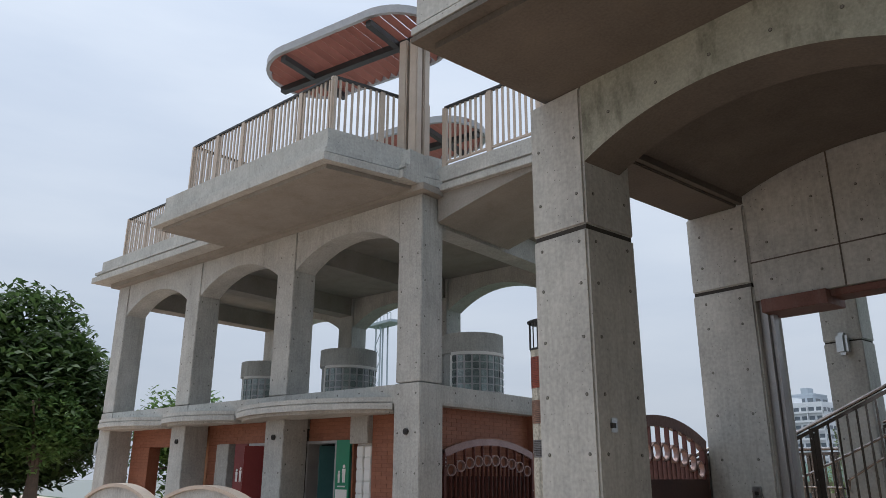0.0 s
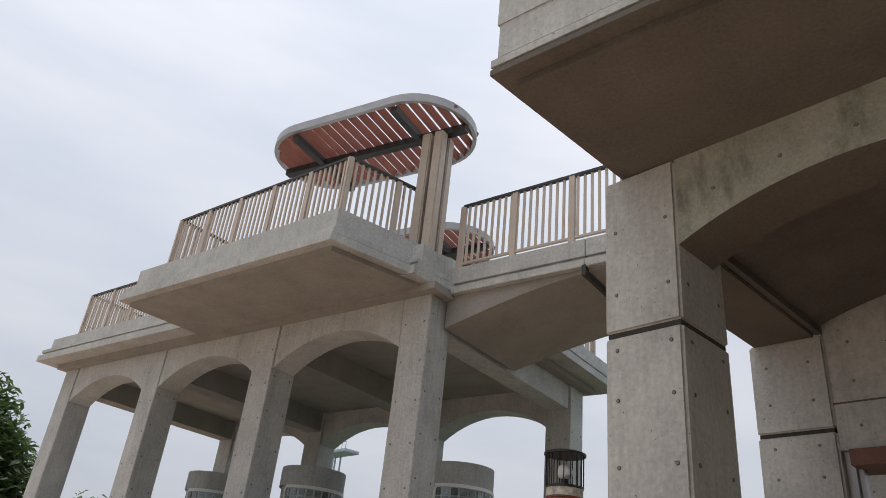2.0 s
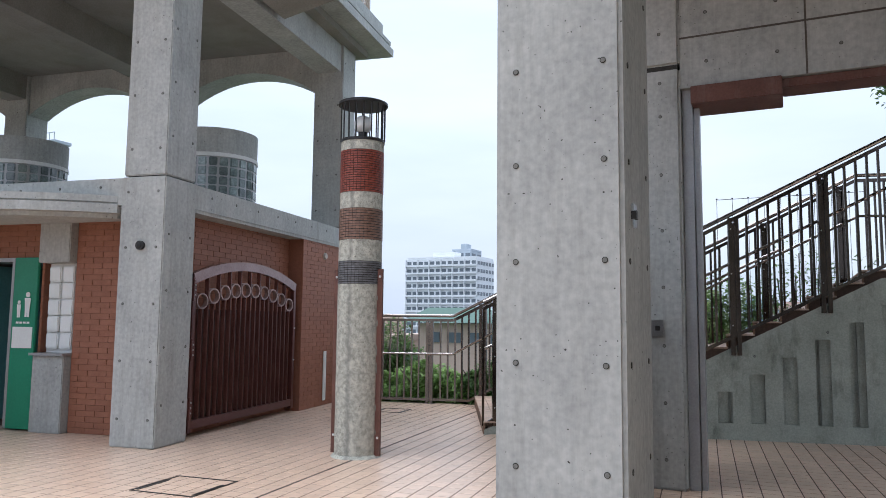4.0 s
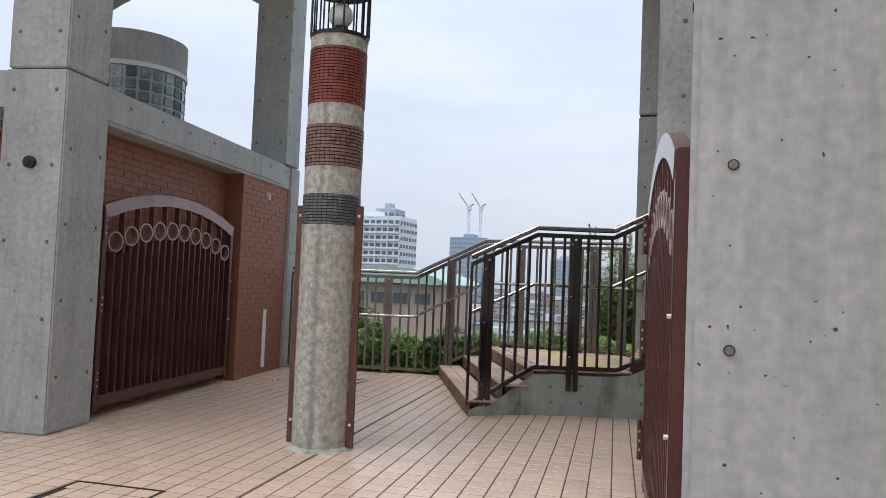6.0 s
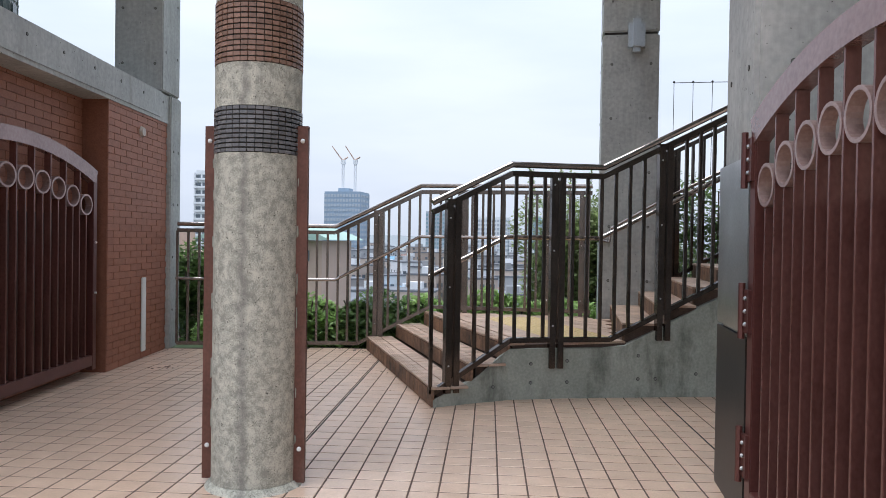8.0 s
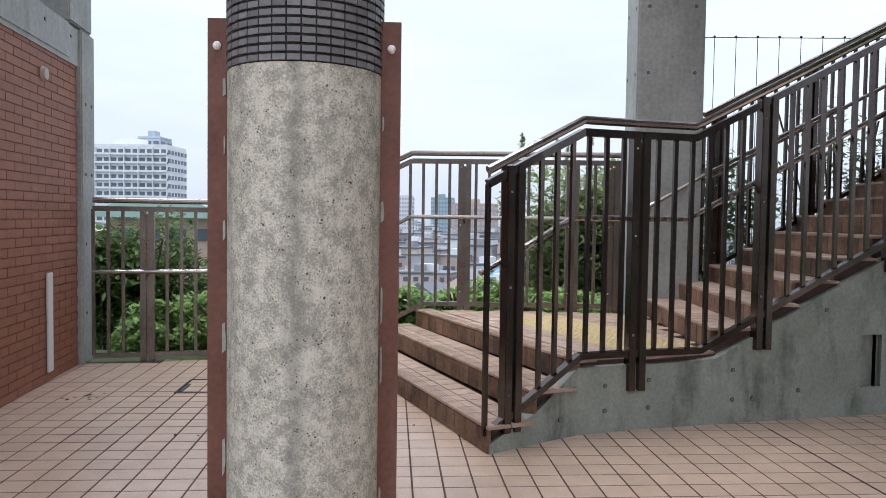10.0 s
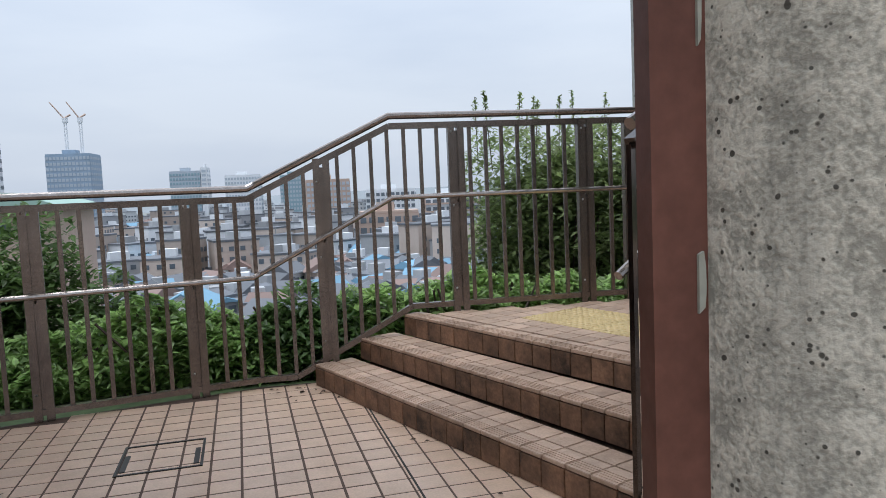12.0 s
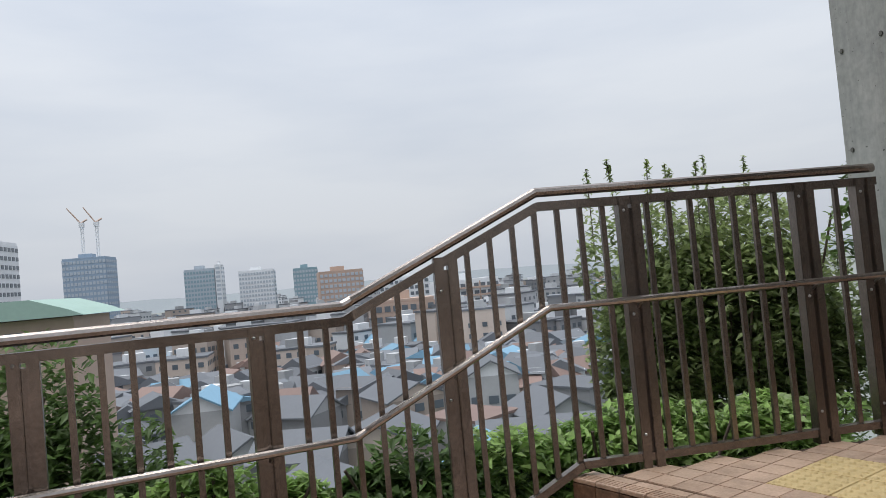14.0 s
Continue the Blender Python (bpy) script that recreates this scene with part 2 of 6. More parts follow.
LOUVRE = material("pergola_slat", (0.27, 0.115, 0.085), (0.37, 0.165, 0.125), 0.6, 4, 60, 0.08, spread=0.08)
FRAME_GREY = material("grey_metal_frame", (0.30, 0.30, 0.305), (0.40, 0.40, 0.405), 0.4, 4, 60, 0.02, 0.4)
GLASS_BLOCK = material("glass_block", (0.10, 0.13, 0.13), (0.30, 0.36, 0.35), 0.1, 7, 30, 0.3, spread=0.5, specular=0.8)
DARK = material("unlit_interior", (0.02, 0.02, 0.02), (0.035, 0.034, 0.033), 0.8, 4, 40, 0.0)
SOIL = material("dark_soil", (0.045, 0.033, 0.023), (0.09, 0.066, 0.046), 0.95, 5, 40, 0.6)
GRASS = material("hillside_growth", (0.03, 0.05, 0.018), (0.08, 0.12, 0.045), 0.9, 1.2, 15, 0.8)
BARK = material("bark", (0.06, 0.045, 0.035), (0.12, 0.09, 0.07), 0.9, 8, 50, 0.6)
LEAF_DARK = material("dark_leaf", (0.08, 0.14, 0.04), (0.17, 0.265, 0.08), 0.5, 1.5, 20, 0.0, spread=0.45, island=True)
LEAF = material("fresh_leaf", (0.20, 0.335, 0.09), (0.40, 0.54, 0.20), 0.36, 1.5, 20, 0.0, spread=0.45, island=True)
LEAF_OLIVE = material("olive_leaf", (0.17, 0.235, 0.09), (0.35, 0.42, 0.18), 0.45, 1.5, 20, 0.0, spread=0.5, island=True)
LEAF_DEEP = material("deep_green_leaf", (0.03, 0.056, 0.02), (0.085, 0.135, 0.042), 0.5, 0.5, 12, 0.0, spread=0.5, island=True)
LEAF_TREE = material("tree_leaf", (0.065, 0.125, 0.036), (0.15, 0.245, 0.075), 0.5, 0.7, 12, 0.0, spread=0.45, island=True)
for leafy in (LEAF, LEAF_DARK, LEAF_DEEP, LEAF_TREE, LEAF_OLIVE):  # light shines through thin leaves
    tree_nodes, tree_links = leafy.node_tree.nodes, leafy.node_tree.links
    glow = tree_nodes.new("ShaderNodeBsdfTranslucent")
    blend = tree_nodes.new("ShaderNodeMixShader")
    blend.inputs[0].default_value = 0.45
    principled = tree_nodes["Principled BSDF"]
    tree_links.new(principled.inputs["Base Color"].links[0].from_socket, glow.inputs["Color"])
    tree_links.new(principled.outputs["BSDF"], blend.inputs[1])
    tree_links.new(glow.outputs["BSDF"], blend.inputs[2])
    tree_links.new(blend.outputs["Shader"], tree_nodes["Material Output"].inputs["Surface"])
LEAF_DEAD = material("dead_leaf", (0.05, 0.03, 0.02), (0.10, 0.06, 0.04), 0.8, 5, 40, 0.0)


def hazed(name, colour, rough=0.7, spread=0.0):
    """Distant paint; the haze of humid air is mixed into the colour given."""
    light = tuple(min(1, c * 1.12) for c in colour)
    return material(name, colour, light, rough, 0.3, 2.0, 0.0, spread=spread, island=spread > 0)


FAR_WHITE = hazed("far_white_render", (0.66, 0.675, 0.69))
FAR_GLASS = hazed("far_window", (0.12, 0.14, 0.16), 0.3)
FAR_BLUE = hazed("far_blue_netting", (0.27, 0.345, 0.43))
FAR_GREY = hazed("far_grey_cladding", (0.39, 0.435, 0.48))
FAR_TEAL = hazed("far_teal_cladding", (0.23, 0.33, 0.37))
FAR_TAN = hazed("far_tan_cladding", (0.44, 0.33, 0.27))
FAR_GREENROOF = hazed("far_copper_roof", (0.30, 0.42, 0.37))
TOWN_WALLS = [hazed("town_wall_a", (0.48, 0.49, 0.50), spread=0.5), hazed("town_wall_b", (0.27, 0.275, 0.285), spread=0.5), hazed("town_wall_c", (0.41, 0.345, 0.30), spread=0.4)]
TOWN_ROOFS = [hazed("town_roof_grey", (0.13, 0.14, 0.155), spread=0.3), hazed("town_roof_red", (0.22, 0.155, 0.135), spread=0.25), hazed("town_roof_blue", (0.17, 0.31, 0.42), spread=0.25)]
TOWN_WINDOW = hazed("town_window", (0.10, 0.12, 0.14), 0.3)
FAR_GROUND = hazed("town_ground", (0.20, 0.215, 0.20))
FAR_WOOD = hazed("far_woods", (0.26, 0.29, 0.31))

# ---------------------------------------------------------------- building blocks


def link(name, bm, mat, parent=None, label="", smooth=False):
    me = bpy.data.meshes.new(name)
    bmesh.ops.recalc_face_normals(bm, faces=bm.faces)
    bm.to_mesh(me)
    bm.free()
    me.materials.append(mat)
    if smooth:
        me.shade_smooth()
    ob = new(name, me)
    if parent:
        ob.parent = parent
        ob.matrix_parent_inverse = parent.matrix_basis.inverted()
    if label:
        ob["label"] = label
    return ob


def part(name, bm, mat, parent, label="", smooth=False):
    return link(name, bm, mat, parent, label, smooth)


def thing(name, label, category, group="", kind="", place=None):
    ob = new(name)
    if place is not None:
        ob.matrix_basis = place
    return tagged(ob, label, category, group, kind)


def shared(name, me, parent, m):
    """One more object on a mesh that is there already."""
    ob = new(name, me)
    ob.parent = parent
    ob.matrix_parent_inverse = parent.matrix_basis.inverted()
    ob.matrix_basis = m
    return ob


def mesh_of(name, bm, mat, smooth=False):
    me = bpy.data.meshes.new(name)
    bmesh.ops.recalc_face_normals(bm, faces=bm.faces)
    bm.to_mesh(me)
    bm.free()
    me.materials.append(mat)
    if smooth:
        me.shade_smooth()
    return me


def add_box(bm, lo, hi, m=None, bevel=0.0):
    vs = [bm.verts.new((x, y, z)) for z in (lo[2], hi[2]) for y in (lo[1], hi[1]) for x in (lo[0], hi[0])]
    fs = [bm.faces.new([vs[i] for i in q]) for q in ((0, 2, 3, 1), (4, 5, 7, 6), (0, 1, 5, 4), (2, 6, 7, 3), (0, 4, 6, 2), (1, 3, 7, 5))]
    if bevel:
        made = bmesh.ops.bevel(bm, geom=list({e for f in fs for e in f.edges}), offset=bevel, segments=2, affect="EDGES", clamp_overlap=True)
        vs = list({v for f in made["faces"] for v in f.verts} | {v for v in vs if v.is_valid})
    if m is not None:
        bmesh.ops.transform(bm, matrix=m, verts=vs)
    return vs


def box_bm(lo, hi, bevel=0.0, m=None):
    bm = bmesh.new()
    add_box(bm, lo, hi, m, bevel)
    return bm


def add_prism(bm, points, lo, hi, m=None, axis="z"):
    """A plan polygon raised from lo to hi; axis "y": a polygon of (x, z) drawn out along y."""
    put = (lambda p, h: (p[0], p[1], h)) if axis == "z" else (lambda p, h: (p[0], h, p[1]))
    a = [bm.verts.new(put(p, lo)) for p in points]
    b = [bm.verts.new(put(p, hi)) for p in points]
    bm.faces.new(a), bm.faces.new(b[::-1])
    for i in range(len(a)):
        j = (i + 1) % len(a)
        bm.faces.new((a[i], b[i], b[j], a[j]))
    if m is not None:
        bmesh.ops.transform(bm, matrix=m, verts=a + b)
    return a + b


def add_bar(bm, a, b, radius, sides=8, flat=None):
    """A round bar from a to b, or with flat=(w, d) a rectangular one whose width lies level."""
    a, b = Vector(a), Vector(b)
    way = (b - a).normalized()
    level = Vector((-way.y, way.x, 0))
    level = level.normalized() if level.length > 1e-4 else Vector((1, 0, 0))
    up = way.cross(level)
    if flat:
        ring = [(-flat[0] / 2, -flat[1] / 2), (flat[0] / 2, -flat[1] / 2), (flat[0] / 2, flat[1] / 2), (-flat[0] / 2, flat[1] / 2)]
    else:
        ring = [(radius * math.cos(2 * math.pi * i / sides), radius * math.sin(2 * math.pi * i / sides)) for i in range(sides)]
    ends = [[bm.verts.new(p + level * u + up * v) for u, v in ring] for p in (a, b)]
    for i in range(len(ring)):
        j = (i + 1) % len(ring)
        bm.faces.new((ends[0][i], ends[0][j], ends[1][j], ends[1][i]))
    bm.faces.new(ends[0][::-1]), bm.faces.new(ends[1])


def add_tube(bm, points, radius, sides=8):
    for a, b in zip(points, points[1:]):
        add_bar(bm, a, b, radius, sides)
    for p in points[1:-1]:
        bmesh.ops.create_icosphere(bm, subdivisions=1, radius=radius * 1.02, matrix=Matrix.Translation(p))


def add_cylinder(bm, radius, lo, hi, sides=32, m=None, top=None):
    top = radius if top is None else top
    rings = [[bm.verts.new((r * math.cos(2 * math.pi * i / sides), r * math.sin(2 * math.pi * i / sides), z)) for i in range(sides)] for r, z in ((radius, lo), (top, hi))]
    for i in range(sides):
        j = (i + 1) % sides
        bm.faces.new((rings[0][i], rings[0][j], rings[1][j], rings[1][i]))
    bm.faces.new(rings[0][::-1]), bm.faces.new(rings[1])
    vs = rings[0] + rings[1]
    if m is not None:
        bmesh.ops.transform(bm, matrix=m, verts=vs)
    return vs


# what a form tie leaves: a mortar plug; the dark ring paints its shaded rim
bm = bmesh.new()
add_cylinder(bm, 0.0215, 0, 0.003, 14)
add_cylinder(bm, 0.0165, 0.003, 0.0042, 14)
HOLE = mesh_of("tie_hole", bm, GROOVE)
HOLE.materials.append(PLUG)
for face in HOLE.polygons:
    if face.center.z > 0.004:
        face.material_index = 1


def tie_holes(parent, origin, across, normal, spots):
    """Form-tie holes on a face; spots are (metres across, height)."""
    across, normal = Vector(across).normalized(), Vector(normal).normalized()
    up = Vector((0, 0, 1))
    turn = Matrix((across, up, normal)).transposed().to_4x4()
    if abs(normal.z) > 0.9:
        turn = Matrix.Identity(4)
    for u, h in spots:
        p = Vector(origin) + across * u + Vector((0, 0, h))
        shared("tie_hole", HOLE, parent, Matrix.Translation(p) @ turn @ Matrix.Diagonal((0.7, 0.7, 1, 1)))


def arch_points(x0, x1, spring, rise, steps=16):
    """Points of a segmental arch from x0 to x1."""
    half = (x1 - x0) / 2
    r = (half * half + rise * rise) / (2 * rise)
    mid, low = (x0 + x1) / 2, spring + rise - r
    first = math.asin(min(1, half / r))
    return [(mid - r * math.sin(first - 2 * first * i / steps), low + r * math.cos(first - 2 * first * i / steps)) for i in range(steps + 1)]


def leaf_cloud(store, middle, size, count, leaf, rng, hollow=0.55, clumps=9):
    """Many small bent leaves gathered in clumps about a middle, with an uneven outline."""
    verts, faces = store
    centres = []
    for _ in range(clumps):
        d = Vector((rng.gauss(0, 1), rng.gauss(0, 1), rng.gauss(0, 0.8))).normalized() * rng.uniform(hollow * 0.6, 1.0)
        centres.append((d.x * 0.72, d.y * 0.72, d.z * 0.72, rng.uniform(0.28, 0.55)))
    for _ in range(count):
        cx, cy, cz, spread = rng.choice(centres)
        x, y, z = rng.gauss(0, 1), rng.gauss(0, 1), rng.gauss(0, 1)
        r = spread * rng.uniform(0.5, 1.0) ** 0.5 / math.sqrt(x * x + y * y + z * z + 1e-9)
        px, py, pz = middle[0] + (cx + x * r) * size[0], middle[1] + (cy + y * r) * size[1], middle[2] + (cz + z * r) * size[2]
        add_leaf(store, px, py, pz, leaf * rng.uniform(0.6, 1.3), rng)


def add_leaf(store, px, py, pz, s, rng):
    verts, faces = store
    t, lift, lean = rng.uniform(0, 6.283), rng.uniform(-0.8, 0.8), rng.uniform(-0.8, 0.8)
    ax, ay = math.cos(t), math.sin(t)
    bx, by = -ay * 0.42, ax * 0.42
    k = len(verts)
    verts += [(px - ax * s, py - ay * s, pz - lift * s), (px + bx * s, py + by * s, pz + lean * s * 0.42 + 0.1 * s), (px + ax * s, py + ay * s, pz + lift * s - 0.15 * s), (px - bx * s, py - by * s, pz - lean * s * 0.42 + 0.1 * s)]
    faces += [(k, k + 1, k + 2), (k, k + 2, k + 3)]


def stored(name, store, mat, parent=None):
    """A mesh object from gathered corners and faces."""
    me = bpy.data.meshes.new(name)
    me.from_pydata(store[0], [], store[1])
    me.materials.append(mat)
    ob = new(name, me)
    if parent:
        ob.parent = parent
        ob.matrix_parent_inverse = parent.matrix_basis.inverted()
    return ob


def store_prism(store, points, lo, hi, m, axis="z"):
    put = (lambda p, h: (p[0], p[1], h)) if axis == "z" else (lambda p, h: (p[0], h, p[1]))
    verts, faces = store
    k, n = len(verts), len(points)
    verts += [tuple(m @ Vector(put(p, h))) for h in (lo, hi) for p in points]
    faces += [tuple(range(k, k + n)), tuple(range(k + 2 * n - 1, k + n - 1, -1))]
    faces += [(k + i, k + n + i, k + n + (i + 1) % n, k + (i + 1) % n) for i in range(n)]


# ---------------------------------------------------------------- plan of the place
# main building: its front right corner, turned 10 degrees; +a runs along the front to the left, +b to the back
TURN = 10.0
CORNER = Vector((-8.62, 7.85, 0))
MAIN = Matrix.Translation(CORNER) @ Matrix.Rotation(radians(TURN), 4, "Z") @ Matrix.Diagonal((-1, 1, 1, 1))


def at_main(a, b, z=0.0):
    return MAIN @ Vector((a, b, z))


def main_box(bm, a0, a1, b0, b1, z0, z1, bevel=0.0):
    add_box(bm, (a0, b0, z0), (a1, b1, z1), MAIN, bevel)


BAY, PIER = 3.42, 0.57
LEDGE, SPRING, SOFFIT_Z = 2.95, 5.4, 6.2
DEPTH = 5.3

# ---------------------------------------------------------------- ground


def ground_height(x, y):
    """Level under the terrace; past the edge a hillside falls to the town."""
    out = max(0.0, y - 13.75 - 0.0 * x)
    fall = 24.0 * (1 - math.exp(-out / 26.0)) if out else 0.0
    rough = 0.35 * noise.noise((x * 0.35, y * 0.35, 0)) if 0.5 < out < 60 else 0.0
    return -0.06 - (0.55 if out > 0.25 else 0.0) - fall + rough


def build_ground():
    xs = [-3000, -1200, -500, -200, -100, -60] + [-40 + 2.0 * i for i in range(31)] + [40, 80, 200, 600, 1500, 3000]
    ys = [-2500, -600, -150, -50, -20, 0, 5, 10, 13.5, 13.75, 14.05] + [14.6 + 0.8 * i for i in range(30)] + [45, 60, 80, 110, 160, 260, 450, 900, 1800, 4200]
    bm = bmesh.new()
    grid = [[bm.verts.new((x, y, ground_height(x, y))) for x in xs] for y in ys]
    for j in range(len(ys) - 1):
        for i in range(len(xs) - 1):
            bm.faces.new((grid[j][i], grid[j][i + 1], grid[j + 1][i + 1], grid[j + 1][i])).material_index = 1 if ys[j] > 70 else 0
    ob = link("ground", bm, GRASS)
    ob.data.materials.append(FAR_GROUND)
    return tagged(ob, "overgrown hillside falling to the town", "ground", kind="structure")


build_ground()

# ---------------------------------------------------------------- main building
pavilion = thing("pavilion_building", "two-storey fair-faced concrete pavilion with arches and roof terrace", "building", place=Matrix.Translation(CORNER))


def pier(a0, b0, z0, z1, wide=PIER, deep=PIER, holes=True, mat=CONCRETE):
    bm = bmesh.new()
    main_box(bm, a0, a0 + wide, b0, b0 + deep, z0, z1, 0.012)
    ob = part("pier", bm, mat, pavilion)
    if holes:
        spots = [(u, h) for h in np.arange(z0 + 0.3, z1 - 0.15, 0.62) for u in (0.09, wide - 0.09)]
        tie_holes(ob, at_main(a0, b0 - 0.001), at_main(1, 0) - at_main(0, 0), at_main(0, -1) - at_main(0, 0), spots)
        side = [(u, h) for h in np.arange(z0 + 0.45, z1 - 0.15, 0.62) for u in (0.09, deep - 0.09)]
        tie_holes(ob, at_main(a0 - 0.001, b0), at_main(0, 1) - at_main(0, 0), at_main(-1, 0) - at_main(0, 0), side)
    return ob


for i in range(4):
    pier(i * BAY, 0, 0, LEDGE, holes=i < 2)
    pier(i * BAY + 0.012, 0.012, LEDGE + 0.015, SOFFIT_Z, PIER - 0.024, PIER - 0.024, holes=i < 3)
    pier(i * BAY, DEPTH - 0.33, 0, LEDGE, PIER, 0.33, holes=i == 0)
    pier(i * BAY + 0.012, DEPTH - PIER, LEDGE + 0.015, SOFFIT_Z, PIER - 0.024, PIER - 0.024, holes=i < 2)

for b0 in (0.03, DEPTH - PIER + 0.05):  # arched spandrels front and back
    for i in range(3):
        a0, a1 = i * BAY + PIER, (i + 1) * BAY
        bm = bmesh.new()
        add_prism(bm, arch_points(a0, a1, SPRING, 0.46) + [(a1, SOFFIT_Z), (a0, SOFFIT_Z)], b0, b0 + PIER - 0.08, MAIN, "y")
        part("arch", bm, CONCRETE, pavilion)
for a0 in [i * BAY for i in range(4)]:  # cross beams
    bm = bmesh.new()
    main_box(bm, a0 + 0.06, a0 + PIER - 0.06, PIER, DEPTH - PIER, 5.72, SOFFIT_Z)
    part("beam", bm, SHADED_SOFFIT if a0 else CONCRETE, pavilion)

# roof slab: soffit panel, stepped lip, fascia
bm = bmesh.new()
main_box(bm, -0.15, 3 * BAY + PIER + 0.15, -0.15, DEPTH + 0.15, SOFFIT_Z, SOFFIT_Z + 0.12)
part("soffit", bm, SHADED_SOFFIT, pavilion)
for grow, z0, z1 in ((0.52, 6.32, 6.46), (0.44, 6.46, 6.53), (0.48, 6.53, 6.6), (0.36, 6.6, 6.9)):
    bm = bmesh.new()
    add_prism(bm, [(-0.02, -grow), (3 * BAY + PIER + grow, -grow), (3 * BAY + PIER + grow, DEPTH + grow), (-grow, DEPTH + grow), (-grow, 2.3), (-0.02, 2.3)], z0, z1, MAIN)
    part("roof_lip" if z0 < 6.6 else "roof_fascia", bm, CONCRETE, pavilion)

# terrace that juts out over the front; plan in world metres
TERRACE = [(-8.9, 6.08), (-8.66, 8.35), (-14.2, 7.75), (-13.9, 5.2)]


def grown(points, by):
    middle = Vector((sum(p[0] for p in points) / len(points), sum(p[1] for p in points) / len(points)))
    out = []
    for i, p in enumerate(points):
        a, b, c = Vector(points[i - 1]), Vector(p), Vector(points[(i + 1) % len(points)])
        n1, n2 = (b - a).normalized(), (c - b).normalized()
        n1, n2 = Vector((n1.y, -n1.x)), Vector((n2.y, -n2.x))
        if n1.dot(b - middle) < 0:
            n1, n2 = -n1, -n2
        k = (n1 + n2) / max(0.3, 1 + n1.dot(n2))
        out.append(tuple(b + k * by))
    return out


# lip grooves are near black: the shade in each recess is painted
terrace_parts = ((0.0, 6.26, 6.34, "soffit", SHADED_SOFFIT), (0.16, 6.34, 6.47, "terrace_lip", CONCRETE), (0.05, 6.47, 6.505, "lip_groove", GROOVE), (0.11, 6.505, 6.59, "terrace_lip", CONCRETE), (-0.03, 6.59, 6.61, "lip_groove", GROOVE), (0.0, 6.61, 6.98, "terrace_fascia", CONCRETE))
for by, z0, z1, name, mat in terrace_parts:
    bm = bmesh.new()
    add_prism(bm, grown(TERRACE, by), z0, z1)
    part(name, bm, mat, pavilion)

# ledge round the first floor, with bowed canopies over the doors
bm = bmesh.new()
main_box(bm, 0.03, 3 * BAY + PIER - 0.03, 0.05, DEPTH - 0.05, 2.62, LEDGE - 0.01)
part("floor_slab", bm, CONCRETE, pavilion)
bm = bmesh.new()
main_box(bm, 0.02, 0.34, PIER, DEPTH - PIER, 2.66, LEDGE - 0.004)
side_ledge = part("ledge", bm, CONCRETE, pavilion)
tie_holes(side_ledge, at_main(0.019, PIER), at_main(0, 1) - at_main(0, 0), at_main(-1, 0) - at_main(0, 0), [(0.35 + 0.55 * i, 2.84) for i in range(8)])
bm = bmesh.new()
main_box(bm, 0.035, 0.1, PIER, DEPTH - PIER, 2.635, 2.66)
part("metal_drip_strip", bm, WHITE, pavilion)


def canopy(a0, a1, bulge):
    mid, half = (a0 + a1) / 2, (a1 - a0) / 2
    r = (half * half + bulge * bulge) / (2 * bulge)
    span = math.asin(half / r)

    def plan(extra):
        arc = [(mid + (r + extra) * math.sin(-span + 2 * span * i / 24), (r - bulge) - (r + extra) * math.cos(-span + 2 * span * i / 24)) for i in range(25)]
        return arc + [(a1, 0.3), (a0, 0.3)]

    for extra, z0, z1 in ((-0.12, 2.5, 2.55), (0.0, 2.55, 2.65), (-0.035, 2.65, 2.67), (-0.015, 2.67, 2.745)):
        bm = bmesh.new()
        add_prism(bm, plan(extra), z0, z1, MAIN)
        part("canopy", bm, CONCRETE, pavilion)


for i in range(3):  # straight ledge between the piers, above the canopies
    bm = bmesh.new()
    main_box(bm, i * BAY + PIER, (i + 1) * BAY, 0.02, 0.34, 2.64, LEDGE - 0.004)
    front_ledge = part("ledge", bm, CONCRETE, pavilion)
    tie_holes(front_ledge, at_main(i * BAY + PIER, 0.019), at_main(1, 0) - at_main(0, 0), at_main(0, -1) - at_main(0, 0), [(0.3 + 0.56 * j, 2.85) for j in range(5)])
canopy(0.62, 5.0, 0.72)
canopy(5.06, 7.8, 0.5)
canopy(7.86, 10.8, 0.5)

# inner walls of the ground floor; the rear one painted with the rooms' darkness
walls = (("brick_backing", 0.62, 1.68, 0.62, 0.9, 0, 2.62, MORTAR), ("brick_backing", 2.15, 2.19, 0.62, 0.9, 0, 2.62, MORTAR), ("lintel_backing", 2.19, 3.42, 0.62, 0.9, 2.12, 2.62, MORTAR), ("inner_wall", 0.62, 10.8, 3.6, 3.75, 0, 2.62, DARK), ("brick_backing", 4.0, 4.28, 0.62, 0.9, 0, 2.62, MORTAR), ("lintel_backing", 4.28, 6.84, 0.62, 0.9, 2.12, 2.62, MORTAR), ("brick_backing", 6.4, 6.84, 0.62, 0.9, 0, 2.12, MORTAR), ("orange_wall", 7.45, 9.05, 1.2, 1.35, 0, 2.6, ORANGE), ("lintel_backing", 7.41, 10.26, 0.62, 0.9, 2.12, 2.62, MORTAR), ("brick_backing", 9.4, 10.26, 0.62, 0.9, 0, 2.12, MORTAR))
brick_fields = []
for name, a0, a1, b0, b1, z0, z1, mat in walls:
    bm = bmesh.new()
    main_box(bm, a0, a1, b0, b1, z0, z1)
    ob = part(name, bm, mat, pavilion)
    if mat is MORTAR:
        brick_fields.append((ob, "front", a0, a1, b0, z0, z1))
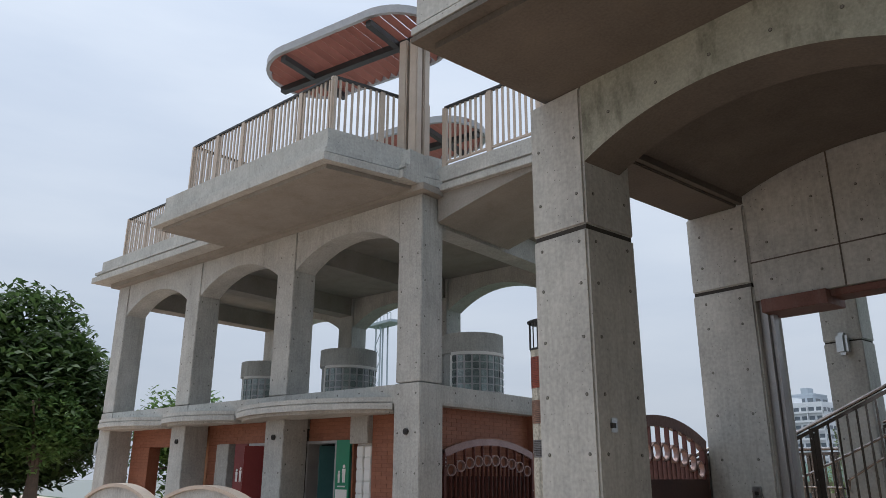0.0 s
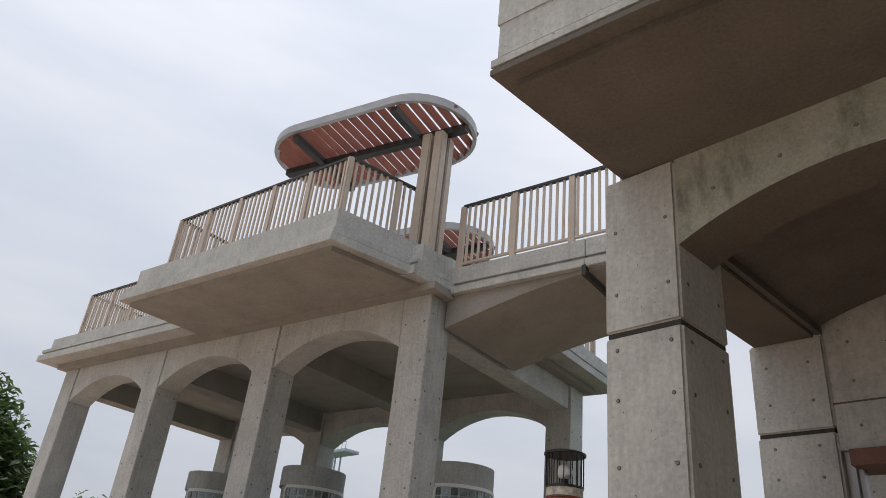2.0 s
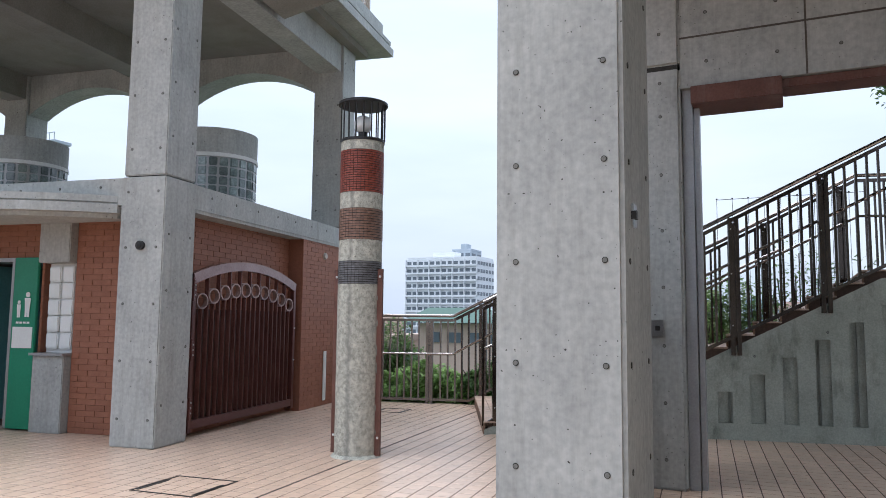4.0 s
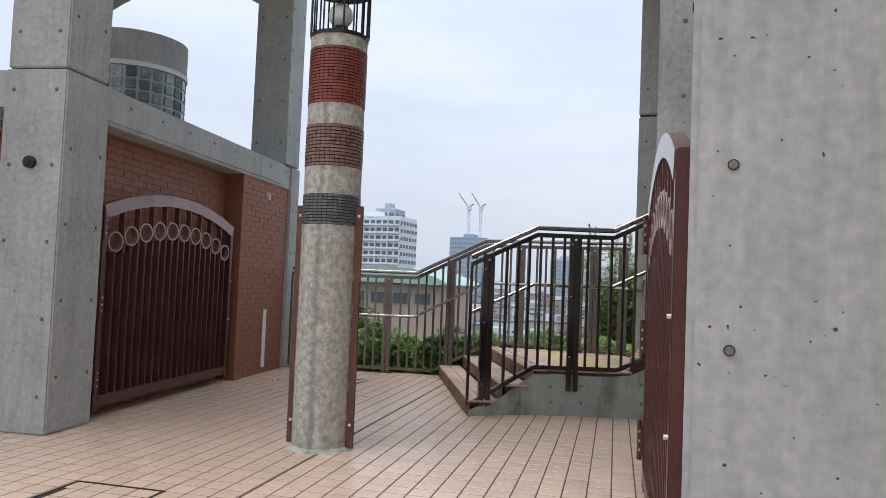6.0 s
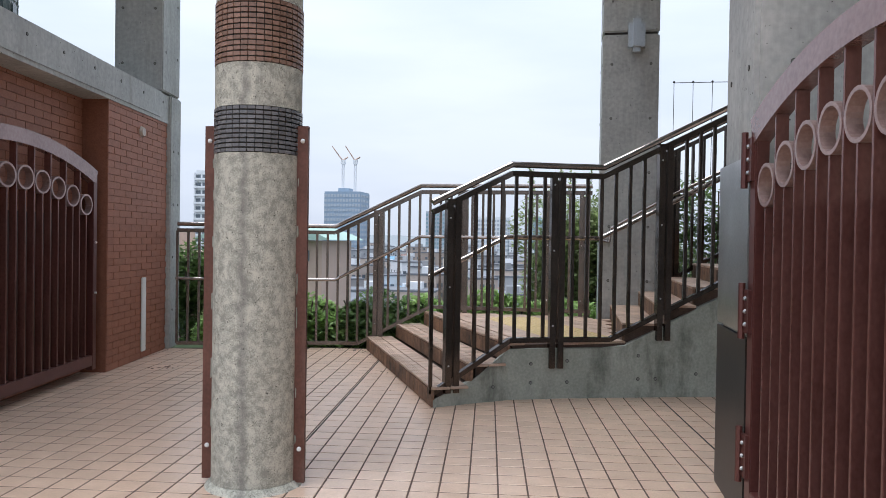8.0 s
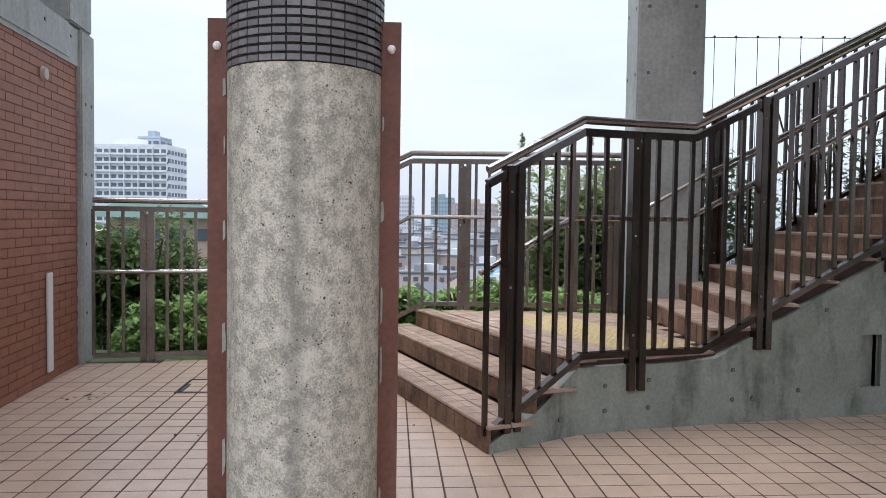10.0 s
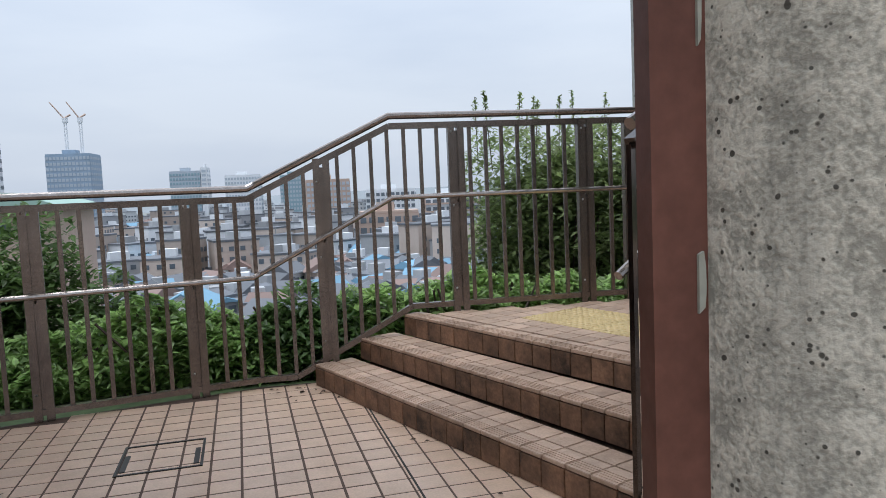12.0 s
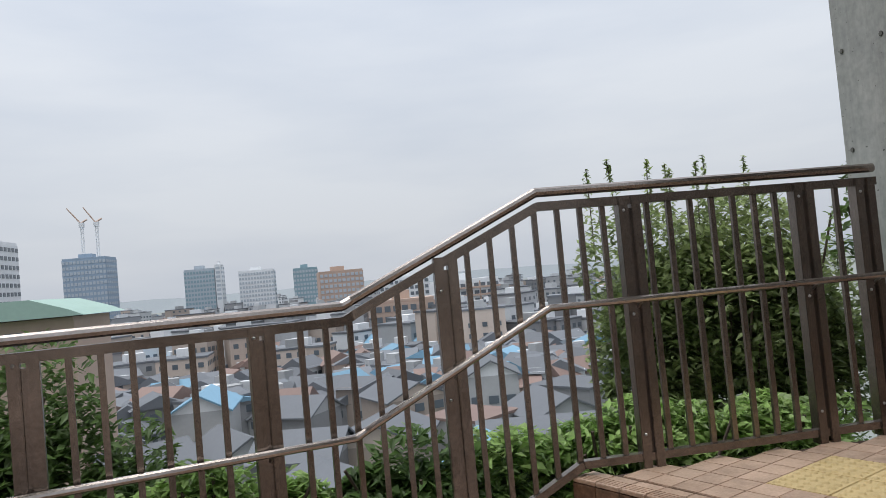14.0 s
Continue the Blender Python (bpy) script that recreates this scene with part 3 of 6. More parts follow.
for a0, a1, b0, b1, z1 in ((0.3, 0.5, 0.6, 3.47, 2.66), (0.05, 0.3, 3.45, 4.965, 2.66)):
    bm = bmesh.new()
    main_box(bm, a0, a1 + 0.2, b0, b1, 0, z1)
    ob = part("brick_backing", bm, MORTAR, pavilion)
    brick_fields.append((ob, "side", b0, b1, a0, 0, z1))

# lit strip of window between concrete panels, beside the green door
bm = bmesh.new()
main_box(bm, 1.69, 2.15, 0.5, 0.88, 2.05, 2.62, 0.01)
part("concrete_panel", bm, CONCRETE, pavilion)
bm = bmesh.new()
main_box(bm, 1.69, 2.15, 0.5, 0.88, 0, 0.92, 0.01)
part("concrete_panel", bm, CONCRETE, pavilion)
bm = bmesh.new()
main_box(bm, 1.67, 2.17, 0.46, 0.9, 0.92, 0.95)
part("window_sill", bm, FRAME_GREY, pavilion)
for row in range(5):
    for col in range(2):
        bm = bmesh.new()
        main_box(bm, 1.73 + 0.2 * col, 1.905 + 0.2 * col, 0.64, 0.74, 1.0 + 0.205 * row, 1.19 + 0.205 * row, 0.012)
        part("glass_block", bm, OPAL, pavilion)
bm = bmesh.new()
main_box(bm, 1.7, 2.14, 0.7, 0.78, 0.95, 2.05)
part("window_frame", bm, WHITE, pavilion)


def sign_door(a0, a1, leaf_a, panel, mat, name, label, leaf_turn):
    door = thing(name, label, "door", kind="structure", place=MAIN @ Matrix.Translation((a0, 0.62, 0)) @ Matrix.Diagonal((-1, 1, 1, 1)))
    bm = bmesh.new()
    for lo, hi in (((a0, 0.58, 0.02), (a0 + 0.04, 0.9, 2.12)), ((a1 - 0.04, 0.58, 0.02), (a1, 0.9, 2.12)), ((a0 + 0.04, 0.58, 2.07), (a1 - 0.04, 0.9, 2.12))):
        add_box(bm, lo, hi, MAIN)
    part("door_frame", bm, FRAME_GREY, door)
    hinge = MAIN @ Matrix.Translation((leaf_a, 0.85, 0)) @ Matrix.Rotation(radians(leaf_turn), 4, "Z")
    leaf = part("door_leaf", box_bm((0, -0.02, 0.03), (0.85, 0.02, 2.05), 0.004, hinge), mat, door)
    bm = bmesh.new()
    add_bar(bm, hinge @ Vector((0.78, -0.05, 0.9)), hinge @ Vector((0.78, -0.05, 1.15)), 0.012)
    part("pull_handle", bm, STEEL_DARK, leaf)
    bm = bmesh.new()
    main_box(bm, panel[0], panel[1], 0.56, 0.6, 0.02, 2.12, 0.004)
    board = part("sign_panel", bm, mat if mat is not TEAL else GREEN, door)
    return door, board


def pictogram(board, a, z, scale):
    """Plain standing figure of a lavatory sign: a disc over a tapered body and two legs."""
    bm = bmesh.new()
    m = MAIN @ Matrix.Translation((a, 0.552, z)) @ Matrix.Scale(scale, 4)
    add_cylinder(bm, 0.05, 0, 0.006, 14, m @ Matrix.Translation((0, 0, 0.42)) @ Matrix.Rotation(radians(90), 4, "X"))
    add_prism(bm, [(-0.07, 0.36), (0.07, 0.36), (0.055, 0.16), (0.05, 0), (0.008, 0), (0, 0.14), (-0.008, 0), (-0.05, 0), (-0.055, 0.16)], -0.006, 0.0, m, "y")
    part("pictogram", bm, WHITE, board)


teal_door, green_board = sign_door(2.58, 3.42, 3.37, (2.2, 2.56), TEAL, "door_1", "open teal steel lavatory door beside a green sign panel", 112)
bm = bmesh.new()
main_box(bm, 2.3, 4.2, 2.1, 2.2, 0, 2.62)
part("partition", bm, TEAL, pavilion, "teal partition inside the lavatory")
pictogram(green_board, 2.32, 1.38, 0.66)
pictogram(green_board, 2.45, 1.375, 0.45)
bm = bmesh.new()
for i in range(4):
    main_box(bm, 2.28 + 0.055 * i, 2.32 + 0.055 * i, 0.553, 0.556, 1.3, 1.325)
part("lettering_bar", bm, WHITE, green_board)
bm = bmesh.new()
main_box(bm, 2.23, 2.53, 0.552, 0.558, 1.0, 1.26)
part("notice", bm, WHITE, green_board, "white paper notice")
red_door, red_board = sign_door(4.3, 5.3, 4.35, (5.32, 5.75), RED, "door_2", "open dark red lavatory door beside a red sign panel", -60)
pictogram(red_board, 5.48, 1.36, 0.62)
pictogram(red_board, 5.61, 1.36, 0.55)
bm = bmesh.new()
main_box(bm, 5.9, 6.35, 0.5, 0.88, 0, 2.12, 0.01)
part("concrete_panel", bm, CONCRETE, pavilion)

# round ceiling-vent caps on the ground-floor piers
for a in (0.28, 0.28 + BAY, 0.28 + 2 * BAY):
    cap = thing("vent_cap", "small round dark wall vent on a concrete pier", "vent", "vents on the piers", place=MAIN @ Matrix.Translation((a, 0, 2.18)) @ Matrix.Diagonal((-1, 1, 1, 1)))
    m = MAIN @ Matrix.Translation((a, 0, 2.18)) @ Matrix.Rotation(radians(90), 4, "X")
    bm = bmesh.new()
    add_cylinder(bm, 0.05, -0.01, 0.035, 20, m)
    part("rim", bm, STEEL_DARK, cap)
    bm = bmesh.new()
    add_cylinder(bm, 0.034, 0.035, 0.05, 16, m, 0.02)
    part("hood", bm, DARK, cap)

# rounded light shafts of glass block on the first floor
BLOCK = mesh_of("glass_block", box_bm((-0.064, -0.02, -0.066), (0.064, 0.02, 0.066), 0.012), GLASS_BLOCK)


def light_shaft(a, b, radius, face):
    middle = at_main(a, b, LEDGE)
    drum = thing("light_shaft", "round concrete light shaft glazed with glass blocks", "light shaft", "light shafts on the upper floor", place=Matrix.Translation(middle))
    bm = bmesh.new()
    add_cylinder(bm, radius + 0.022, 1.02, 1.42, 48, Matrix.Translation(middle))
    part("concrete_crown", bm, CONCRETE, drum)
    bm = bmesh.new()
    add_cylinder(bm, radius - 0.03, -0.02, 1.02, 40, Matrix.Translation(middle))
    part("core", bm, CONCRETE, drum)
    bm = bmesh.new()
    for z0, z1 in ((0.96, 1.02), (-0.01, 0.05)):
        for i in range(24):
            t0, t1 = radians(face - 84 + 7 * i), radians(face - 84 + 7 * (i + 1))
            pts = [(middle.x + r * math.cos(t), middle.y + r * math.sin(t)) for r, t in ((radius - 0.03, t0), (radius + 0.035, t0), (radius + 0.035, t1), (radius - 0.03, t1))]
            add_prism(bm, pts, middle.z + z0, middle.z + z1)
    for t in (face - 84, face + 84):
        add_box(bm, (radius - 0.04, -0.025, 0.05), (radius + 0.035, 0.025, 0.96), Matrix.Translation(middle) @ Matrix.Rotation(radians(t), 4, "Z"))
    frame_ob = part("window_frame", bm, WHITE, drum)
    bm = bmesh.new()
    for i in range(24):
        t0, t1 = radians(face - 84 + 7 * i), radians(face - 84 + 7 * (i + 1))
        pts = [(middle.x + r * math.cos(t), middle.y + r * math.sin(t)) for r, t in ((radius - 0.04, t0), (radius + 0.006, t0), (radius + 0.006, t1), (radius - 0.04, t1))]
        add_prism(bm, pts, middle.z + 0.05, middle.z + 0.96)
    part("joint_mortar", bm, FRAME_GREY, drum, "pale mortar joints between glass blocks")
    around = int(2 * radians(80) * radius / 0.148)
    for i in range(around):
        t = face - 79 + 158 * i / (around - 1)
        for row in range(6):
            m = Matrix.Translation(middle) @ Matrix.Rotation(radians(t), 4, "Z") @ Matrix.Translation((radius, 0, 0.128 + 0.151 * row)) @ Matrix.Rotation(radians(90), 4, "Z")
            ob = shared("glass_block", BLOCK, frame_ob, m)


light_shaft(1.75, 3.6, 0.64, 0)
light_shaft(5.35, 3.3, 0.66, 0)
light_shaft(8.6, 3.3, 0.66, 0)

# small wall lamp on the far end pier
end_lamp = thing("wall_lamp", "small grey wall lamp on the pavilion's end pier", "wall lamp", place=MAIN @ Matrix.Translation((10.9, 0.2, 2.1)) @ Matrix.Diagonal((-1, 1, 1, 1)))
bm = bmesh.new()
main_box(bm, 10.87, 11.07, 0.02, 0.2, 1.92, 2.3, 0.04)
part("housing", bm, STEEL, end_lamp)
bm = bmesh.new()
main_box(bm, 10.828, 10.872, 0.06, 0.16, 2.05, 2.18)
part("bracket", bm, STEEL_DARK, end_lamp)

# ---------------------------------------------------------------- bridge
bridge = thing("footbridge", "concrete footbridge with arched soffit between two buildings", "footbridge", place=Matrix.Translation(at_main(-2.5, 1.3, 0)))
B0, B1, BEND = 0.28, 2.6, -5.3
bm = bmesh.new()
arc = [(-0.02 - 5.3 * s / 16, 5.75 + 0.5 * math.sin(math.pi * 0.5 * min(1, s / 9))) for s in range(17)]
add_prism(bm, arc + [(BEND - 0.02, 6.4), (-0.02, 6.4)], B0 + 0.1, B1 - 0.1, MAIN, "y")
part("arched_soffit", bm, SHADED_SOFFIT, bridge)
for grow, z0, z1 in ((0.0, 6.28, 6.4), (-0.07, 6.4, 6.46), (-0.03, 6.46, 6.74)):
    for e0, e1 in ((0.0, -2.437), (-2.345, BEND)):
        bm = bmesh.new()
        main_box(bm, e1, e0 - 0.1 if e0 else 0.02, B0 - grow, B1 + grow, z0, z1, 0.006)
        part("deck_edge", bm, CONCRETE, bridge)
bm = bmesh.new()
main_box(bm, -2.47, -2.41, B0 - 0.01, B1 - 0.06, 6.14, 6.3)
part("movement_joint", bm, GROOVE, bridge)

# ---------------------------------------------------------------- second building: piers, vault, deck
annex = thing("annex_building", "concrete annex with vaulted passage and a deck above", "building", place=Matrix.Translation((-3.4, 7, 0)))


def annex_pier(x0, x1, y0, y1, z1, joint, rows, columns):
    bm = bmesh.new()
    add_box(bm, (x0, y0, 0), (x1, y1, joint - 0.012), None, 0.022)
    add_box(bm, (x0, y0, joint + 0.012), (x1, y1, z1), None, 0.022)
    ob = part("pier", bm, CONCRETE, annex)
    part("joint", box_bm((x0 + 0.02, y0 + 0.02, joint - 0.02), (x1 - 0.02, y1 - 0.02, joint + 0.02)), GROOVE, ob)
    tie_holes(ob, (x0, y0 - 0.001, 0), (1, 0, 0), (0, -1, 0), [(u, h) for h in rows for u in columns])
    tie_holes(ob, (x0 - 0.001, y1, 0), (0, -1, 0), (-1, 0, 0), [(u, h) for h in rows for u in (0.12, y1 - y0 - 0.12)])
    tie_holes(ob, (x1 + 0.001, y0, 0), (0, 1, 0), (1, 0, 0), [(u, h) for h in rows for u in (0.12, y1 - y0 - 0.12)])
    return ob


near_pier = annex_pier(-3.79, -3.15, 5.43, 6.12, 5.0, 3.63, (0.22, 0.71, 1.2, 1.69, 2.17, 2.65, 3.12, 3.5, 3.95, 4.5), (0.11, 0.55))
far_pier = annex_pier(-4.06, -3.29, 8.53, 9.15, 4.62, 3.64, (0.25, 0.72, 1.2, 1.7, 2.19, 2.68, 3.2, 3.5, 3.95, 4.35), (0.17, 0.6))
for ob, lo, hi in ((near_pier, (-3.149, 5.6, 1.86), (-3.138, 5.68, 1.98)), (far_pier, (-3.56, 8.505, 1.28), (-3.46, 8.53, 1.42))):
    plate = part("switch_plate", box_bm(lo, hi, 0.004), STEEL, ob, "small stainless switch plate")
    mid = (Vector(lo) + Vector(hi)) / 2
    part("key_slot", box_bm((mid.x - 0.02, lo[1] - 0.004, mid.z - 0.02), (mid.x + 0.02, mid.y, mid.z + 0.02)), STEEL_DARK, plate)

# front arch and the vault behind it
bm = bmesh.new()
low = arch_points(-3.15, -0.55, 4.24, 0.3, 22)
add_prism(bm, low + [(-0.55, 5.02), (-3.15, 5.02)], 5.45, 5.96, None, "y")
# darker concrete on the arch face stands for shade from the deck overhang
front_arch = part("arch", bm, CONCRETE_DARK, annex)
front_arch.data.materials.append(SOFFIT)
for face in front_arch.data.polygons:  # brownish underside, darkened for the shade under the arch
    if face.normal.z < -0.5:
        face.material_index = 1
tie_holes(front_arch, (-3.15, 5.449, 0), (1, 0, 0), (0, -1, 0), [(0.3 + 0.5 * i, 4.62 + 0.1 * math.sin(0.8 * i)) for i in range(5)])
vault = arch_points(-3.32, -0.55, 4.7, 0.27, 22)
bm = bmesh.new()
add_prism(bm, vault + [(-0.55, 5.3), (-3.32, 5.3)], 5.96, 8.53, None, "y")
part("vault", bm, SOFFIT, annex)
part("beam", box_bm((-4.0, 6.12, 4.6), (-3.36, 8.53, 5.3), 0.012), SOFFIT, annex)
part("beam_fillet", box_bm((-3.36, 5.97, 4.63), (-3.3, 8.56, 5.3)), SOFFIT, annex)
part("pier", box_bm((-0.55, 5.43, 0), (0.1, 6.1, 5.0), 0.015), CONCRETE, annex)
part("side_wall", box_bm((-0.55, 6.1, 0), (-0.2, 8.56, 5.3)), CONCRETE, annex)

# back wall over the passage's mouth
back = part("back_wall", box_bm((-3.29, 8.56, 3.44), (-0.2, 8.86, 5.3)), CONCRETE, annex)
part("wall_joint", box_bm((-3.29, 8.553, 3.885), (-0.2, 8.562, 3.9)), SOFFIT, back)
part("wall_joint", box_bm((-2.3, 8.553, 3.44), (-2.285, 8.562, 5.2)), SOFFIT, back)
tie_holes(back, (-3.29, 8.559, 0), (1, 0, 0), (0, -1, 0), [(u, h) for u in (0.22, 0.78, 1.25, 1.8, 2.4) for h in (3.66, 4.1, 4.5)])
part("steel_jamb", box_bm((-3.285, 8.62, 0), (-3.2, 8.8, 3.44)), FRAME_GREY, annex)
part("steel_jamb", box_bm((-3.19, 8.66, 0), (-3.15, 8.76, 3.44)), FRAME_GREY, annex)
part("shutter_box", box_bm((-3.2, 8.5, 3.28), (-2.48, 8.95, 3.435), 0.006), FLANGE, annex)
part("shutter_track", box_bm((-2.48, 8.6, 3.36), (-0.56, 8.9, 3.435), 0.006), FLANGE, annex)

# deck: soffit, stepped lip, parapet with a rail beyond it
DECK = [(-3.67, 3.86), (-2.5, 4.0), (-1.75, 4.12), (-1.16, 4.26), (-0.4, 4.5), (0.8, 5.0), (2.3, 5.7), (2.3, 11.5), (-3.66, 11.5)]
# near-black groove bands paint the shade between the stepped lips
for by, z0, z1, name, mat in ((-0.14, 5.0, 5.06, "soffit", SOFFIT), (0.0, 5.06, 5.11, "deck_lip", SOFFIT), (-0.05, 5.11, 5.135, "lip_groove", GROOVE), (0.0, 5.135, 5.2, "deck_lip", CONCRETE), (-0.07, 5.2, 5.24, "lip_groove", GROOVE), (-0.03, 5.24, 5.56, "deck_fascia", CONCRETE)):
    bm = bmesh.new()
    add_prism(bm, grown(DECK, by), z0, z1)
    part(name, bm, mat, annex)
bm = bmesh.new()
add_prism(bm, [(-3.66, 3.885), (-2.5, 4.02), (-2.5, 4.22), (-3.44, 4.14), (-3.44, 7.9), (-3.66, 7.9)], 5.5605, 6.66)
parapet = part("parapet", bm, CONCRETE, annex)
way = Vector((1.1, 0.12, 0)).normalized()
tie_holes(parapet, (-3.66, 3.88, 0), way, (0.1, -1, 0), [(u, h) for u in (0.2, 0.55, 0.95) for h in (5.75, 6.1, 6.45)])

# unseen slab resting on the tall column, added to shade the stairs
part("landing_slab", box_bm((-4.75, 11.0, 5.565), (2.3, 13.78, 5.85), 0.012), CONCRETE, annex)

# plain unseen wall, added on the annex's side to cut eastern sky light
added_wall_east = thing("added_wall_east", "plain unseen concrete wall added to block eastern sky light", "wall", kind="structure", place=Matrix.Translation((2.5, -1, 0)))
part("wall", box_bm((2.4, -8.0, -0.02), (2.7, 5.6, 11.0), 0.01), CONCRETE_DARK, added_wall_east)

# tall column beside the upper landing, with a wall lamp on it
landing_column = thing("concrete_column", "tall fair-faced concrete column beside the stair landing", "column", place=Matrix.Translation((-4.25, 13.5, 0.4)))
bm = bmesh.new()
add_box(bm, (-4.56, 13.2, -0.6), (-3.95, 13.68, 3.63), None, 0.015)
add_box(bm, (-4.56, 13.2, 3.655), (-3.95, 13.68, 5.565), None, 0.015)
column_shaft = part("shaft", bm, CONCRETE, landing_column)
part("joint", box_bm((-4.54, 13.22, 3.6), (-3.97, 13.66, 3.68)), GROOVE, column_shaft)
tie_holes(column_shaft, (-4.56, 13.199, 0), (1, 0, 0), (0, -1, 0), [(u, h) for h in (0.9, 1.5, 2.1, 2.7, 3.3, 4.0) for u in (0.1, 0.52)])
tie_holes(column_shaft, (-4.561, 13.68, 0), (0, -1, 0), (-1, 0, 0), [(u, h) for h in (0.9, 1.5, 2.1, 2.7, 3.3, 4.0) for u in (0.08, 0.4)])
wall_lamp = thing("wall_lamp", "small grey steel wall lamp on a concrete column", "wall lamp", place=Matrix.Translation((-4.22, 13.2, 3.6)))
bm = bmesh.new()
add_box(bm, (-4.3, 13.0, 3.4), (-4.12, 13.17, 3.76), None, 0.05)
part("housing", bm, STEEL, wall_lamp)
part("bracket", box_bm((-4.26, 13.16, 3.5), (-4.16, 13.2, 3.66)), STEEL_DARK, wall_lamp)

# ---------------------------------------------------------------- lamp post
LAMP = Vector((-6.57, 8.6, 0))
lamp_post = thing("lamp_post", "round concrete lamp post with mosaic bands, steel flanges and caged lantern", "lamp post", place=Matrix.Translation(LAMP))
at_lamp = Matrix.Translation(LAMP) @ Matrix.Rotation(radians(4), 4, "Z")
for z0, z1, r in ((0, 1.76, 0.228), (2.0, 2.22, 0.228), (2.55, 2.72, 0.226), (3.17, 3.27, 0.228)):
    bm = bmesh.new()
    add_cylinder(bm, r, z0, z1, 64, at_lamp)
    part("shaft", bm, CONCRETE_POST, lamp_post, "pitted grey concrete shaft")
bm = bmesh.new()
add_cylinder(bm, 0.262, 0.0, 0.03, 40, at_lamp, 0.235)
part("base_ring", bm, CONCRETE_POST, lamp_post)


def mosaic_band(z0, z1, rows, around, mat, label):
    core = bmesh.new()
    add_cylinder(core, 0.222, z0, z1, 40, at_lamp)
    band = part("mosaic_band", core, GROOVE, lamp_post, label)
    bm = bmesh.new()
    h = (z1 - z0) / rows
    for row in range(rows):
        for i in range(around):
            m = at_lamp @ Matrix.Rotation(2 * math.pi * i / around, 4, "Z")
            w = 2 * math.pi * 0.228 / around / 2 * 0.9
            add_box(bm, (0.215, -w, z0 + h * row + 0.004), (0.2305, w, z0 + h * (row + 1) - 0.004), m)
    tagged(part("mosaic", bm, mat, band), kind="stuff")


mosaic_band(1.76, 2.0, 10, 36, BAND_GREY, "band of small grey glazed tiles")
mosaic_band(2.22, 2.55, 12, 36, BAND_BROWN, "band of small brown glazed tiles")
mosaic_band(2.72, 3.17, 18, 36, BAND_RED, "band of small red glazed tiles")
for side in (-1, 1):
    bm = bmesh.new()
    channel = [(0.19, -0.036), (0.283, -0.036), (0.283, -0.008), (0.276, -0.008), (0.276, -0.029), (0.19, -0.029)]
    add_prism(bm, [(side * x, y) for x, y in channel][::side], 0.02, 1.92, at_lamp)
    flange = part("flange", bm, FLANGE, lamp_post, "rust brown steel channel on the post")
    for z in (0.2, 1.84):
        bm = bmesh.new()
        bmesh.ops.create_uvsphere(bm, u_segments=10, v_segments=6, radius=0.013, matrix=at_lamp @ Matrix.Translation((side * 0.255, -0.037, z)))
        part("bolt", bm, WHITE, flange)
torn = random.Random(5)
for side, heights in ((-1, (0.35, 0.62, 0.98, 1.3, 1.55, 1.72)), (1, (0.25, 0.5, 0.9, 1.08, 1.36, 1.62))):  # torn sealant beside the flanges
    for z in heights:
        a, h = torn.uniform(0.002, 0.006), torn.uniform(0.02, 0.06)
        outline = [(-a, -h), (a * torn.uniform(0.3, 1), -h * 0.8), (a, -h * 0.2), (a * torn.uniform(0.5, 1.2), h * 0.5), (a * 0.4, h), (-a, h * 0.9)]
        bm = bmesh.new()
        add_prism(bm, [(side * 0.233 + x, z + v) for x, v in outline], -0.04, -0.0355, at_lamp, "y")
        part("sealant_patch", bm, CONCRETE_DARK, lamp_post, "torn grey sealant patch")
for name, r, z0, z1, r1 in (("lantern_base", 0.235, 3.27, 3.3, 0.235), ("lantern_brim", 0.265, 3.68, 3.705, 0.265), ("lantern_cap", 0.265, 3.706, 3.73, 0.2)):
    bm = bmesh.new()
    add_cylinder(bm, r, z0, z1, 40, at_lamp, r1)
    part(name, bm, STEEL_DARK, lamp_post)
CAGE = bmesh.new()
add_bar(CAGE, (0, 0, 3.29), (0, 0, 3.69), 0.008, 6)
CAGE = mesh_of("cage_bar", CAGE, STEEL_DARK)
for i in range(18):
    t = 2 * math.pi * i / 18
    shared("cage_bar", CAGE, lamp_post, at_lamp @ Matrix.Translation((0.235 * math.cos(t), 0.235 * math.sin(t), 0)))
bm = bmesh.new()
bmesh.ops.create_uvsphere(bm, u_segments=24, v_segments=16, radius=0.1, matrix=at_lamp @ Matrix.Translation((0, 0, 3.48)))
part("globe", bm, OPAL, lamp_post, "white opal lamp globe", True)
bm = bmesh.new()
add_cylinder(bm, 0.05, 3.27, 3.4, 20, at_lamp)
part("lamp_holder", bm, STEEL_DARK, lamp_post)

# ---------------------------------------------------------------- gates


